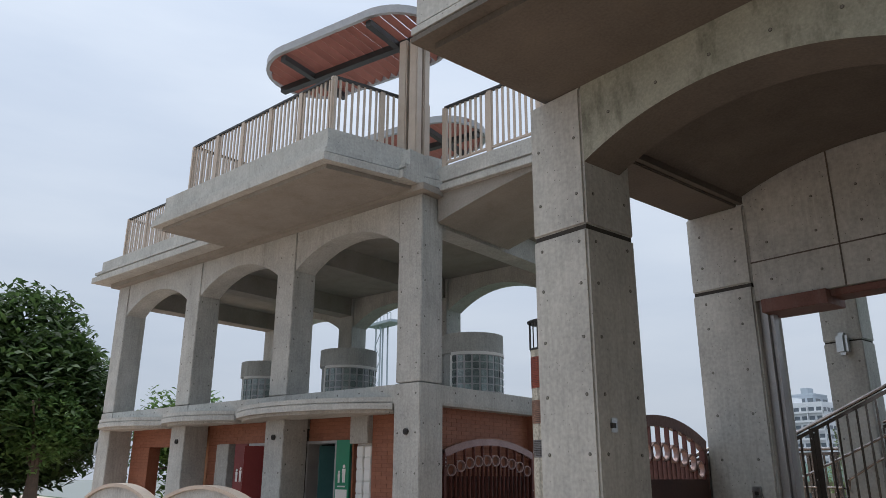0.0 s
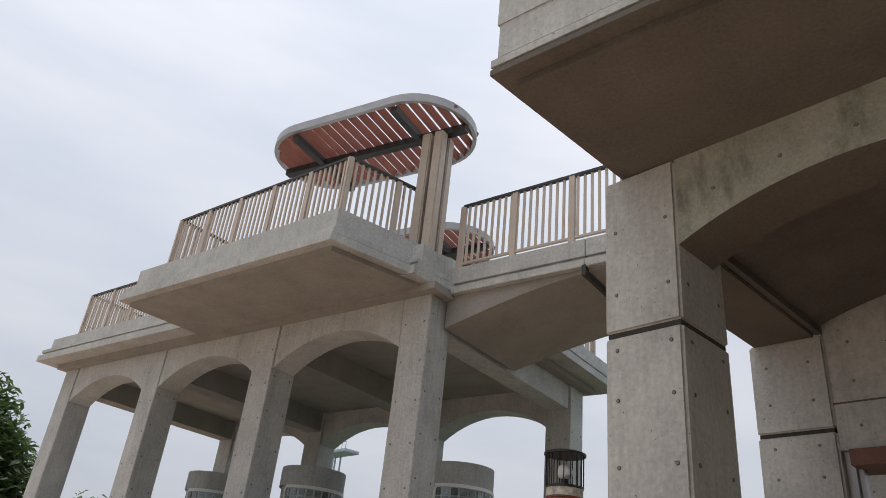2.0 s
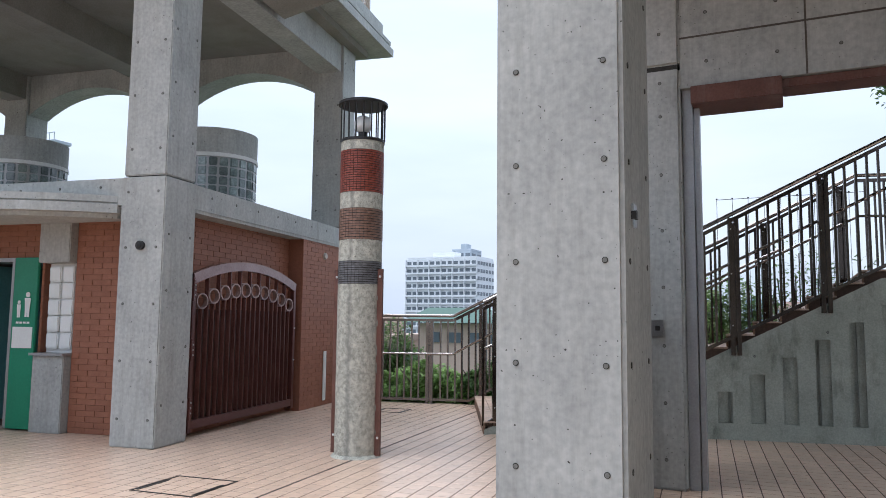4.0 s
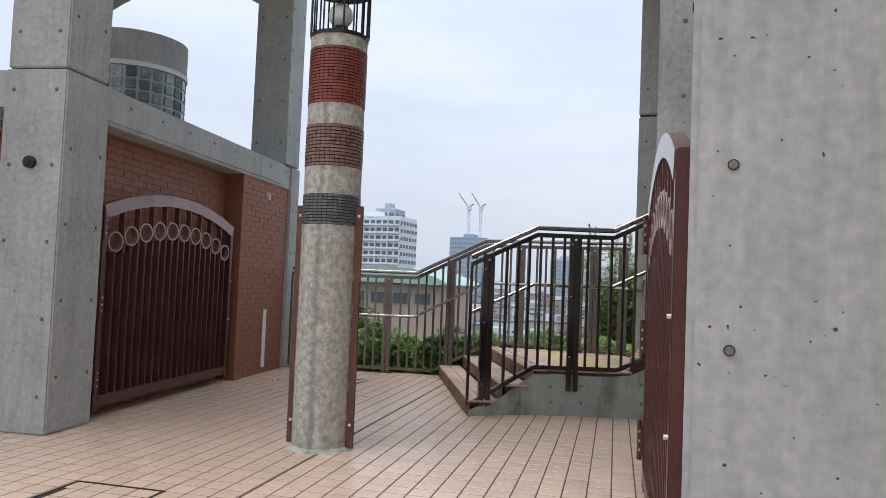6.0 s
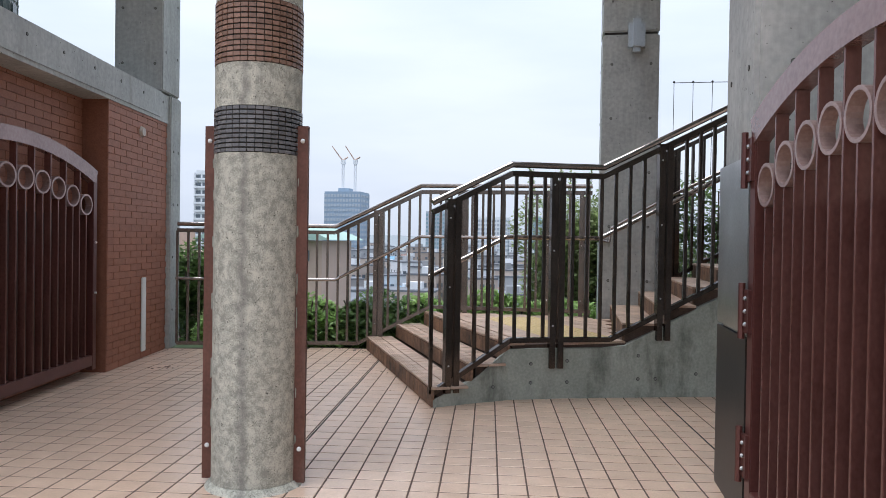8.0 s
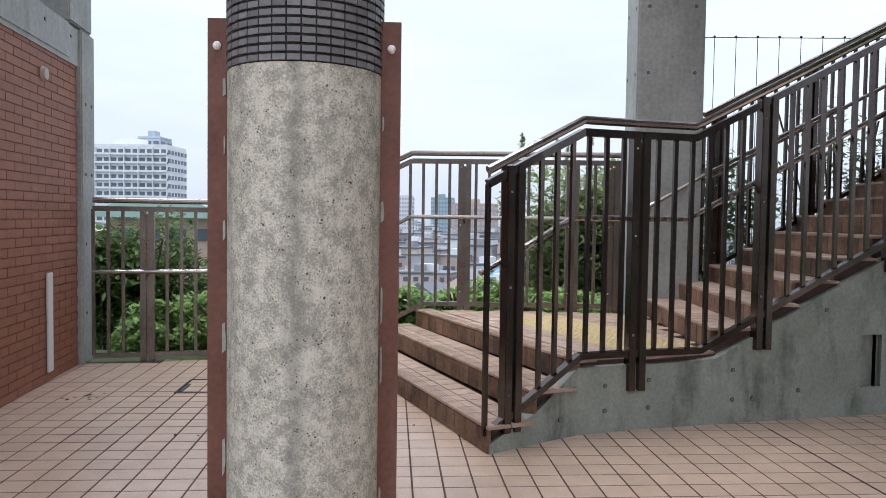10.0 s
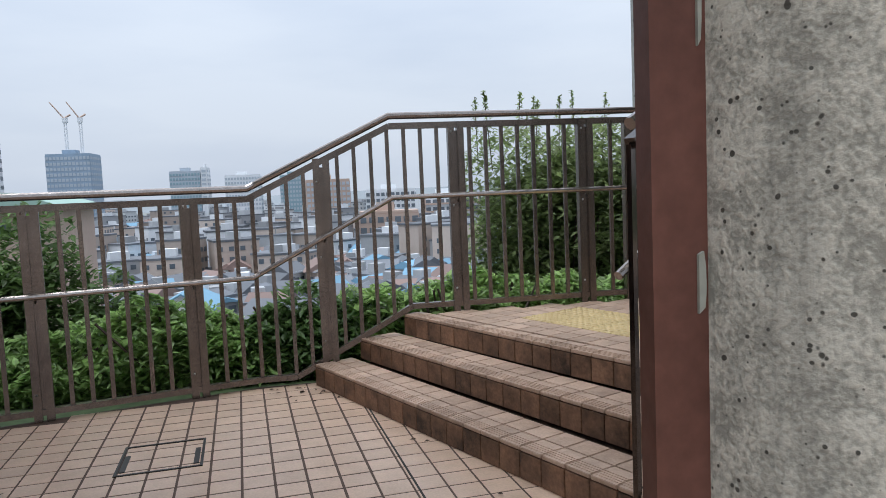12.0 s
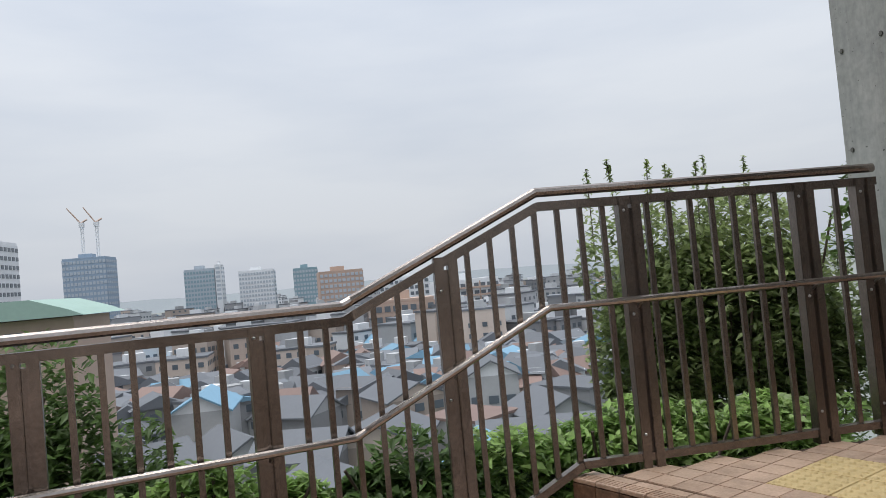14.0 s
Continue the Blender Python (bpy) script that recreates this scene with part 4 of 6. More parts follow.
def gate(m, width, low, high, label, sheet):
    """An arched bar gate in the x-z plane of m; hinges at x = 0."""
    g = thing("metal_gate", label, "gate", "maroon arched gates", place=m)
    crown = arch_points(0.05, width - 0.05, low, high - low, 20)
    bm = bmesh.new()
    add_box(bm, (0, -0.03, 0.06), (0.07, 0.03, low + 0.07), m, 0.004)
    add_box(bm, (width - 0.07, -0.03, 0.06), (width, 0.03, low + 0.07), m, 0.004)
    add_box(bm, (0.07, -0.03, 0.1), (width - 0.07, 0.03, 0.2), m, 0.004)
    part("gate_frame", bm, GATE, g)
    bm = bmesh.new()
    outer = [(x + 0.05 * (2 * x / width - 1), z + 0.115) for x, z in crown]
    add_prism(bm, crown + outer[::-1], -0.036, 0.036, m, "y")
    part("arched_top_rail", bm, GATE_RAIL, g)
    count = 10

    def crown_at(x):
        for (x0, z0), (x1, z1) in zip(crown, crown[1:]):
            if x0 <= x <= x1:
                return z0 + (z1 - z0) * (x - x0) / (x1 - x0)
        return low

    bar = mesh_of("bar", box_bm((-0.008, -0.027, 0), (0.008, 0.027, 1), 0.002), GATE_BAR)
    pitch = (width - 0.16) / count
    for i in range(2 * count + 1):  # bars between the rings reach the arch, the others stop under a ring
        x = 0.08 + pitch * i / 2
        if i in (0, 2 * count):
            continue
        end = crown_at(x) if i % 2 == 0 else crown_at(x) - 0.35
        shared("bar", bar, g, m @ Matrix.Translation((x, 0, 0.2)) @ Matrix.Diagonal((1, 1, end - 0.2, 1)))
    bm = bmesh.new()
    r, n = 0.086, 24
    rings = [[bm.verts.new((rr * math.cos(2 * math.pi * i / n), y, rr * math.sin(2 * math.pi * i / n) * 1.12)) for i in range(n)] for rr, y in ((r, -0.029), (r, 0.029), (r - 0.014, 0.029), (r - 0.014, -0.029))]
    for a in range(4):
        for i in range(n):
            j = (i + 1) % n
            bm.faces.new((rings[a][i], rings[a][j], rings[(a + 1) % 4][j], rings[(a + 1) % 4][i]))
    ring = mesh_of("ring", bm, GATE_RING, False)
    for i in range(count):
        x = 0.08 + pitch * (i + 0.5)
        shared("ring", ring, g, m @ Matrix.Translation((x, 0, crown_at(x) - 0.255)) @ Matrix.Diagonal(((pitch / 2 - 0.006) / r, 1, 1, 1)))
    if sheet:
        part("backing_sheet", box_bm((0.07, 0.035, 0.2), (width - 0.07, 0.045, low - 0.3), 0, m), GATE_SHEET, g)
    for z in (0.35, 1.02, 1.72):
        bm = bmesh.new()
        add_box(bm, (-0.06, -0.045, z - 0.1), (0.05, -0.03, z + 0.1), m)
        add_bar(bm, m @ Vector((-0.02, -0.05, z - 0.13)), m @ Vector((-0.02, -0.05, z + 0.13)), 0.016)
        hinge = part("hinge", bm, GATE, g)
        for dz in (-0.06, 0, 0.06):
            bm = bmesh.new()
            bmesh.ops.create_icosphere(bm, subdivisions=1, radius=0.012, matrix=m @ Matrix.Translation((0.02, -0.048, z + dz)))
            part("bolt", bm, STEEL, hinge)
    bm = bmesh.new()
    for z in (0.78, 1.25):
        add_cylinder(bm, 0.01, 0, 0.016, 12, m @ Matrix.Translation((width - 0.035, -0.03, z)) @ Matrix.Rotation(radians(90), 4, "X"))
    part("latch", bm, WHITE, g, "pale latch knobs")
    return g


gate(MAIN @ Matrix(((0, 1, 0, 0.11), (1, 0, 0, 0.7), (0, 0, 1, 0), (0, 0, 0, 1))), 2.62, 1.8, 2.02, "closed maroon metal bar gate with ring frieze before a brick wall", True)
hinge_point, free_point = Vector((-4.06, 8.46, 0)), Vector((-3.826, 6.345, 0))
along = (free_point - hinge_point).normalized()
aside = Vector((along.y, -along.x, 0))
gate(Matrix(((along.x, -aside.x, 0, hinge_point.x), (along.y, -aside.y, 0, hinge_point.y), (0, 0, 1, 0), (0, 0, 0, 1))) , (free_point - hinge_point).length, 1.79, 2.025, "closed maroon metal bar gate with ring frieze between concrete piers", True)
stop = thing("gate_post", "dark maroon steel channel that closes the gate", "gate post", place=Matrix.Translation((-3.83, 6.1, 0)))
part("channel", box_bm((-3.85, 6.265, 0), (-3.8, 6.33, 1.9), 0.005), GATE, stop)
# dark sheet filling the gap to the pier, standing for the recess's shade
part("back_plate", box_bm((-3.79, 6.122, 0), (-3.778, 6.33, 1.9)), GATE_SHEET, stop)
for z in (0.3, 1.62):
    part("latch_bar", box_bm((-3.8, 6.13, z), (-3.79, 6.262, z + 0.02)), STEEL, stop)
guard = thing("metal_guard_plate", "scratched stainless guard plate on a concrete pier", "guard plate", place=Matrix.Translation((-4.07, 8.8, 0)))
part("plate", box_bm((-4.085, 8.5, 0.9), (-4.064, 9.16, 1.75), 0.003), STEEL, guard)
part("lower_plate", box_bm((-4.085, 8.5, 0.0), (-4.064, 9.16, 0.885), 0.003), STEEL_DARK, guard)

# small things on the brick wall
strip = thing("wall_marker", "white narrow marker plate on the brick wall", "marker plate", place=MAIN @ Matrix.Translation((0.03, 4.29, 0.5)) @ Matrix.Diagonal((-1, 1, 1, 1)))
bm = bmesh.new()
main_box(bm, 0.018, 0.035, 4.24, 4.34, 0.08, 0.87, 0.004)
part("plate", bm, WHITE, strip)
disc = thing("wall_disc", "pale round cover on the brick wall", "cover", place=MAIN @ Matrix.Translation((0.03, 4.22, 2.42)) @ Matrix.Diagonal((-1, 1, 1, 1)))
bm = bmesh.new()
add_cylinder(bm, 0.06, 0, 0.03, 20, MAIN @ Matrix.Translation((0.037, 4.22, 2.42)) @ Matrix.Rotation(radians(-90), 4, "Y"), 0.045)
part("cover", bm, CREAM, disc)

# ---------------------------------------------------------------- stairs
RISE = 0.158
# the side wall's line in plan, from the lowest step up along the flight
SIDE = [(-5.94, 10.53), (-5.66, 10.75), (-5.38, 10.95), (-5.0, 11.1), (-4.62, 11.22), (-3.6, 11.52), (-1.4, 12.06), (1.8, 12.85)]
NOSES = [((-5.94, 10.53), (-7.24, 13.3)), ((-5.66, 10.75), (-6.9, 13.36)), ((-5.38, 10.95), (-6.56, 13.36))]
stairs = thing("tiled_stairs", "outdoor stairs with dirty salmon tile treads and concrete side wall", "stairs", place=Matrix.Translation((-5.5, 11.8, 0)))
upper = [(-5.38, 10.95), (-5.0, 11.1), (-4.62, 11.22), (-4.4, 11.29), (-4.4, 13.2), (-4.62, 13.2), (-4.62, 13.36), (-6.56, 13.36)]
cores = []
for k, (right, left) in enumerate(NOSES):
    inset = [(x + 0.02, y + 0.07) for x, y in [right] + SIDE[k + 1 : 5]]
    plan = [left] + inset + [(-4.4, 11.36), (-4.4, 13.2), (-4.62, 13.2), (-4.62, 13.36)]
    bm = bmesh.new()
    add_prism(bm, plan, RISE * k - (0.1 if k == 0 else 0.0), RISE * (k + 1) - 0.02)
    cores.append(part("step_core", bm, GROUT, stairs))


def strip_tiles(parent, right, left, z, depth, pitch, mat, name, thick=0.02, out=0.012, rows=1):
    """A row of tiles laid from right to left along a nose, reaching depth behind it."""
    right, left = Vector((*right, 0)), Vector((*left, 0))
    run = left - right
    n = max(1, round(run.length / pitch))
    ux = run.normalized()
    back = Vector((-ux.y, ux.x, 0))
    if back.x < 0:
        back = -back
    w, d = run.length / n, depth / rows
    me = mesh_of(name, box_bm((0.003, 0.003, -thick), (w - 0.003, d - 0.003, 0), 0.003), mat)
    bm = box_bm((0.003, 0.003, -thick), (w - 0.003, d - 0.003, 0), 0.003)
    for y in (0.025, 0.045, 0.065, 0.085):  # slip ribs
        add_box(bm, (0.006, y, -0.001), (w - 0.006, y + 0.008, 0.003))
    nosing = mesh_of(name, bm, mat)
    for j in range(rows):
        for i in range(n):
            o = right + ux * (w * i) + back * (d * j - out) + Vector((0, 0, z))
            shared(name, nosing if j == 0 else me, parent, Matrix(((ux.x, back.x, 0, o.x), (ux.y, back.y, 0, o.y), (0, 0, 1, o.z), (0, 0, 0, 1))))


def riser_tiles(parent, right, left, z0, z1, pitch, mat):
    right, left = Vector((*right, 0)), Vector((*left, 0))
    run = left - right
    n = max(1, round(run.length / pitch))
    ux = run.normalized()
    back = Vector((-ux.y, ux.x, 0))
    if back.x < 0:
        back = -back
    w = run.length / n
    me = mesh_of("riser_tile", box_bm((0.003, -0.012, 0.003), (w - 0.003, 0.012, z1 - z0 - 0.003), 0.002), mat)
    for i in range(n):
        o = right + ux * (w * i) + Vector((0, 0, z0))
        shared("riser_tile", me, parent, Matrix(((ux.x, back.x, 0, o.x), (ux.y, back.y, 0, o.y), (0, 0, 1, o.z), (0, 0, 0, 1))))


for k, (right, left) in enumerate(NOSES):
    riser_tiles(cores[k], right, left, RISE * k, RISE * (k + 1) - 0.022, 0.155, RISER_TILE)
    strip_tiles(cores[k], right, left, RISE * (k + 1), 0.31 if k < 2 else 0.16, 0.155, STEP_TILE, "tread_tile", rows=2 if k < 2 else 1)

# landing: tiles with a yellow tactile field
nose_r, nose_l = Vector((-5.38, 10.95)), Vector((-6.56, 13.36))
ux = (nose_l - nose_r).normalized()
bk = Vector((-ux.y, ux.x))
bk = bk if bk.x > 0 else -bk


def inside(p, poly):
    hit = False
    for (x0, y0), (x1, y1) in zip(poly, poly[1:] + poly[:1]):
        if (y0 > p[1]) != (y1 > p[1]) and p[0] < (x1 - x0) * (p[1] - y0) / (y1 - y0) + x0:
            hit = not hit
    return hit


tile_me = mesh_of("landing_tile", box_bm((-0.074, -0.074, -0.02), (0.074, 0.074, 0), 0.003), STEP_TILE)
bm = box_bm((-0.148, -0.148, -0.02), (0.148, 0.148, 0.001), 0.003)
for i in range(5):
    for j in range(5):
        add_cylinder(bm, 0.019, 0.001, 0.009, 8, Matrix.Translation((-0.114 + 0.057 * i, -0.114 + 0.057 * j, 0)), 0.011)
tactile_me = mesh_of("tactile_tile", bm, YELLOW)
top = 3 * RISE
turn = Matrix(((ux.x, bk.x, 0, 0), (ux.y, bk.y, 0, 0), (0, 0, 1, 0), (0, 0, 0, 1)))
taken = set()
for j in range(2):
    for i in range(9):
        p = nose_r + ux * (0.25 + 0.3 * i) + bk * (0.615 + 0.3 * j)
        if inside(p, upper) and p.y < 13.0:
            shared("tactile_tile", tactile_me, cores[2], Matrix.Translation((p.x, p.y, top)) @ turn)
            taken |= {(2 * i + di, 2 * j + dj + 2) for di in (0, 1) for dj in (0, 1)}
for j in range(-1, 14):
    for i in range(-6, 26):
        p = nose_r + ux * (0.175 + 0.15 * i) + bk * (0.24 + 0.15 * j)
        if j < 0 or (i, j) in taken or not all(inside((p.x + dx, p.y + dy), upper) for dx in (-0.06, 0.06) for dy in (-0.06, 0.06)):
            continue
        shared("landing_tile", tile_me, cores[2], Matrix.Translation((p.x, p.y, top)) @ turn)

# upper flight, rising along the side wall
flight_way = Vector((0.962, 0.272, 0)).normalized()
flight_side = Vector((-flight_way.y, flight_way.x, 0))
FLIGHT0 = Vector((-4.42, 11.29, 3 * RISE))
RUN, WIDE, COUNT = 0.315, 1.9, 10
tread_me = mesh_of("tread_tile", box_bm((-0.015, 0.003, -0.02), (0.152, 0.149, 0), 0.003), STEP_TILE)
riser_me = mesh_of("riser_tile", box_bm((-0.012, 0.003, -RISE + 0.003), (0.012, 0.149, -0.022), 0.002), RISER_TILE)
for k in range(COUNT):
    bm = bmesh.new()
    last = 6.0 if k == COUNT - 1 else RUN
    # risers stand square to the far railing, each set back along the side wall
    flight_pose = Matrix.Translation(FLIGHT0 + flight_way * (RUN * k) + Vector((0, 0.085, 0)))
    add_box(bm, (0, 0.045, -0.4 + RISE * k * 0.6), (last, WIDE, RISE * (k + 1) - 0.02), flight_pose)
    core = part("step_core", bm, GROUT, stairs)
    for i in range(12):
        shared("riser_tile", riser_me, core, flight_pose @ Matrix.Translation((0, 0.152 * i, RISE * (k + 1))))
        shared("tread_tile", tread_me, core, flight_pose @ Matrix.Translation((0, 0.152 * i, RISE * (k + 1))))
        shared("tread_tile", tread_me, core, flight_pose @ Matrix.Translation((0.16, 0.152 * i, RISE * (k + 1))))


def floor_of(x):
    """Walking level along the side wall at x."""
    if x < -5.94:
        return 0.0
    if x < -5.38:
        return 3 * RISE * (x + 5.94) / 0.56
    if x < -4.55:
        return 3 * RISE
    return min(3 * RISE + RISE * COUNT, 3 * RISE + (x + 4.55) * RISE / RUN * 1.03)


# side wall in short straight lengths, its top under the treads, with sunk upright panels, each taller than the last
PANELS = [(-3.32 + 0.36 * i, -3.155 + 0.36 * i, 0.57 + 0.212 * i) for i in range(9)]
line = []
for (x0, y0), (x1, y1) in zip(SIDE, SIDE[1:]):
    n = max(1, round((x1 - x0) / 0.2))
    stops = {x0 + (x1 - x0) * i / n for i in range(n)} | {x for panel in PANELS for x in panel[:2] if x0 < x < x1}
    line += [(x, y0 + (y1 - y0) * (x - x0) / (x1 - x0)) for x in sorted(stops)]
line.append(SIDE[-1])
bm = bmesh.new()


def wall_ring(x, y, z0, z1):
    return [bm.verts.new(v) for v in ((x, y, z0), (x, y, z1), (x, y + 0.2, z1), (x, y + 0.2, z0))]


def wall_top(x):
    return max(0.06, floor_of(x) - (0.05 if x < -4.55 else 0.1))


for (xa, ya), (xb, yb) in zip(line, line[1:]):
    sunk = [panel for panel in PANELS if panel[0] - 0.001 <= xa and xb <= panel[1] + 0.001 and panel[2] < min(wall_top(xa), wall_top(xb)) - 0.1]
    bands = [(-0.06, None)] if not sunk else [(-0.06, 0.2), (sunk[0][2], None)]
    for z0, z1 in bands:
        p, q = wall_ring(xa, ya, z0, wall_top(xa) if z1 is None else z1), wall_ring(xb, yb, z0, wall_top(xb) if z1 is None else z1)
        for i in range(4):
            bm.faces.new((p[i], q[i], q[(i + 1) % 4], p[(i + 1) % 4]))
    if sunk:
        p, q = wall_ring(xa, ya + 0.045, 0.2, sunk[0][2]), wall_ring(xb, yb + 0.045, 0.2, sunk[0][2])
        bm.faces.new((p[0], q[0], q[1], p[1]))
        for ring in (p, q):
            x, y = ring[0].co.x, ring[0].co.y - 0.045
            bm.faces.new((ring[0], ring[1], bm.verts.new((x, y, sunk[0][2])), bm.verts.new((x, y, 0.2))))
bm.faces.new(wall_ring(*line[0], -0.06, wall_top(line[0][0])))
bm.faces.new(wall_ring(*line[-1], -0.06, wall_top(line[-1][0])))
side_wall = part("side_wall", bm, CONCRETE_DARK, stairs, "grey-green stained concrete side wall with sunk panels")


def on_side(x):
    for (x0, y0), (x1, y1) in zip(SIDE, SIDE[1:]):
        if x0 <= x <= x1:
            return y0 + (y1 - y0) * (x - x0) / (x1 - x0), math.atan2(y1 - y0, x1 - x0)
    return SIDE[-1][1], 0.0


for x, h in ((-5.5, 0.12), (-5.2, 0.14), (-5.2, 0.3), (-4.9, 0.14), (-4.9, 0.32), (-4.3, 0.16), (-4.3, 0.36), (-4.15, 0.16), (-3.8, 0.2), (-3.6, 0.75), (-2.9, 1.0), (-2.1, 1.3)):
    y, t = on_side(x)
    way = Vector((math.cos(t), math.sin(t), 0))
    tie_holes(side_wall, (x, y - 0.002, 0), way, (way.y, -way.x, 0), [(0, h)])

# ---------------------------------------------------------------- railings
BALUSTERS = {metal.name: mesh_of("baluster", box_bm((-0.014, -0.011, 0), (0.014, 0.011, 1)), metal) for metal in (BRONZE, BRONZE_DARK)}


def interpolate(line, x):
    for (x0, z0), (x1, z1) in zip(line, line[1:]):
        if x0 <= x <= x1:
            return z0 + (z1 - z0) * (x - x0) / (x1 - x0)
    return line[-1][1]


bm = bmesh.new()
bmesh.ops.create_icosphere(bm, subdivisions=1, radius=0.009)
POST_BOLT = mesh_of("bolt", bm, STEEL)


def railing(label, plan, top, mid, low, posts, pitch=0.125, mid_out=0.07, metal=BRONZE, group="bronze stair railings"):
    """A bar railing over a plan line; top, mid and low give heights by x."""
    r = thing("railing", label, "railing", group, place=Matrix.Translation((*plan[0], low[0][1])))

    def at(x, profile, off=0.0):
        for (x0, y0), (x1, y1) in zip(plan, plan[1:]):
            if x0 - 1e-6 <= x <= x1 + 1e-6:
                t = math.atan2(y1 - y0, x1 - x0)
                return Vector((x + off * math.sin(t), y0 + (y1 - y0) * (x - x0) / (x1 - x0) - off * math.cos(t), interpolate(profile, x)))

    def polyline(profile, off=0.0, dz=0.0):
        xs = sorted({p[0] for p in plan} | {p[0] for p in profile if plan[0][0] < p[0] < plan[-1][0]})
        return [at(x, profile, off) + Vector((0, 0, dz)) for x in xs]

    bm = bmesh.new()
    add_tube(bm, polyline(top), 0.026, 10)
    part("top_tube", bm, RAIL_TUBE, r, "polished round top tube")
    bm = bmesh.new()
    pts = polyline(top, 0.0, -0.075)
    for a, b in zip(pts, pts[1:]):
        add_bar(bm, a, b, 0, flat=(0.05, 0.045))
    part("upper_rail", bm, metal, r)
    bm = bmesh.new()
    add_tube(bm, polyline(mid, mid_out), 0.019, 10)
    part("handrail", bm, RAIL_TUBE, r, "polished round handrail")
    bm = bmesh.new()
    pts = polyline(low)
    for a, b in zip(pts, pts[1:]):
        add_bar(bm, a, b, 0, flat=(0.05, 0.04))
    part("lower_rail", bm, metal, r)
    for x, down in posts:
        p, q = at(x, low), at(x, top)
        y, t = 0, 0
        for (x0, y0), (x1, y1) in zip(plan, plan[1:]):
            if x0 <= x <= x1 + 1e-6:
                t = math.atan2(y1 - y0, x1 - x0)
        m = Matrix.Translation((p.x, p.y, 0)) @ Matrix.Rotation(t, 4, "Z")
        bm = bmesh.new()
        for s in (-1, 1):
            add_box(bm, (s * 0.036 - 0.025, -0.035, p.z - down), (s * 0.036 + 0.025, 0.035, q.z - 0.055), m, 0.003)
        add_box(bm, (-0.02, -0.012, p.z), (0.02, 0.012, q.z - 0.12), m)
        post = part("post", bm, metal, r)
        for h in (0.12, 0.75, 1.3):
            shared("bolt", POST_BOLT, post, m @ Matrix.Translation((-0.036, -0.036, p.z + h)))
        bm = bmesh.new()
        a = at(x, mid, mid_out)
        add_bar(bm, (p.x, p.y, a.z - 0.05), (a.x, a.y, a.z - 0.012), 0.008)
        part("handrail_bracket", bm, STEEL, post)
    x = plan[0][0] + 0.05
    k = 0
    length = 0.0
    for (x0, y0), (x1, y1) in zip(plan, plan[1:]):
        seg = math.hypot(x1 - x0, y1 - y0)
        t = math.atan2(y1 - y0, x1 - x0)
        while k * pitch < length + seg:
            f = (k * pitch - length) / seg
            k += 1
            if f < 0:
                continue
            x = x0 + (x1 - x0) * f
            if any(abs(x - px) < 0.1 for px, _ in posts):
                continue
            a, b = at(x, low), at(x, top)
            shared("baluster", BALUSTERS[metal.name], r, Matrix.Translation(a) @ Matrix.Rotation(t, 4, "Z") @ Matrix.Diagonal((1, 1, b.z - a.z - 0.08, 1)))
        length += seg
    return r


EDGE = [(-9.44, 12.84), (-7.62, 13.36), (-4.64, 13.37)]
railing("bronze metal railing with polished handrail at the terrace edge", EDGE,
        [(-9.44, 1.465), (-7.67, 1.465), (-6.62, 1.96), (-4.6, 1.96)], [(-9.44, 0.825), (-7.67, 0.825), (-6.62, 1.357), (-4.6, 1.357)],
        [(-9.44, 0.06), (-7.38, 0.06), (-6.5, 0.53), (-4.6, 0.53)], [(-9.0, 0.06), (-8.06, 0.06), (-7.13, 0.2), (-6.12, 0.08), (-5.1, 0.06), (-4.72, 0.06)])
RAIL2 = [(x, y + 0.0) for x, y in SIDE]
RAIL2[-1] = (0.6, 12.55)
slope = RISE / RUN * 1.03
railing("dark bronze metal railing along the stair side wall", [(-5.97, 10.56)] + RAIL2[1:],
        [(-5.97, 1.62), (-5.38, 1.96), (-4.62, 1.96), (-1.3, 1.96 + 3.32 * slope), (0.6, 1.96 + 3.32 * slope)],
        [(-5.97, 1.03), (-5.38, 1.36), (-4.62, 1.36), (-1.3, 1.36 + 3.32 * slope), (0.6, 1.36 + 3.32 * slope)],
        [(-5.97, 0.1), (-5.38, 0.5), (-4.55, 0.5), (-1.3, 0.5 + 3.25 * slope), (0.6, 0.5 + 3.25 * slope)],
        [(-5.82, 0.1), (-5.0, 0.24), (-4.1, 0.24), (-3.1, 0.24), (-2.1, 0.24), (-1.1, 0.24)], mid_out=-0.07, metal=BRONZE_DARK)
OUTER = [(-3.9, 13.33), (-1.9, 13.86), (0.6, 14.5)]
railing("bronze metal railing on the far side of the upper stairs", OUTER,
        [(-3.9, 2.34), (-1.6, 2.34 + 2.3 * slope), (0.6, 2.34 + 2.3 * slope)], [(-3.9, 1.74), (-1.6, 1.74 + 2.3 * slope), (0.6, 1.74 + 2.3 * slope)],
        [(-3.9, 0.86), (-1.6, 0.86 + 2.3 * slope), (0.6, 0.86 + 2.3 * slope)], [(-3.75, 0.2), (-2.8, 0.2), (-1.8, 0.2), (-0.6, 0.2)], metal=BRONZE_DARK)

# ---------------------------------------------------------------- cream railings on the terraces
CREAM_BAR = mesh_of("baluster", box_bm((-0.02, -0.012, 0), (0.02, 0.012, 1)), CREAM)


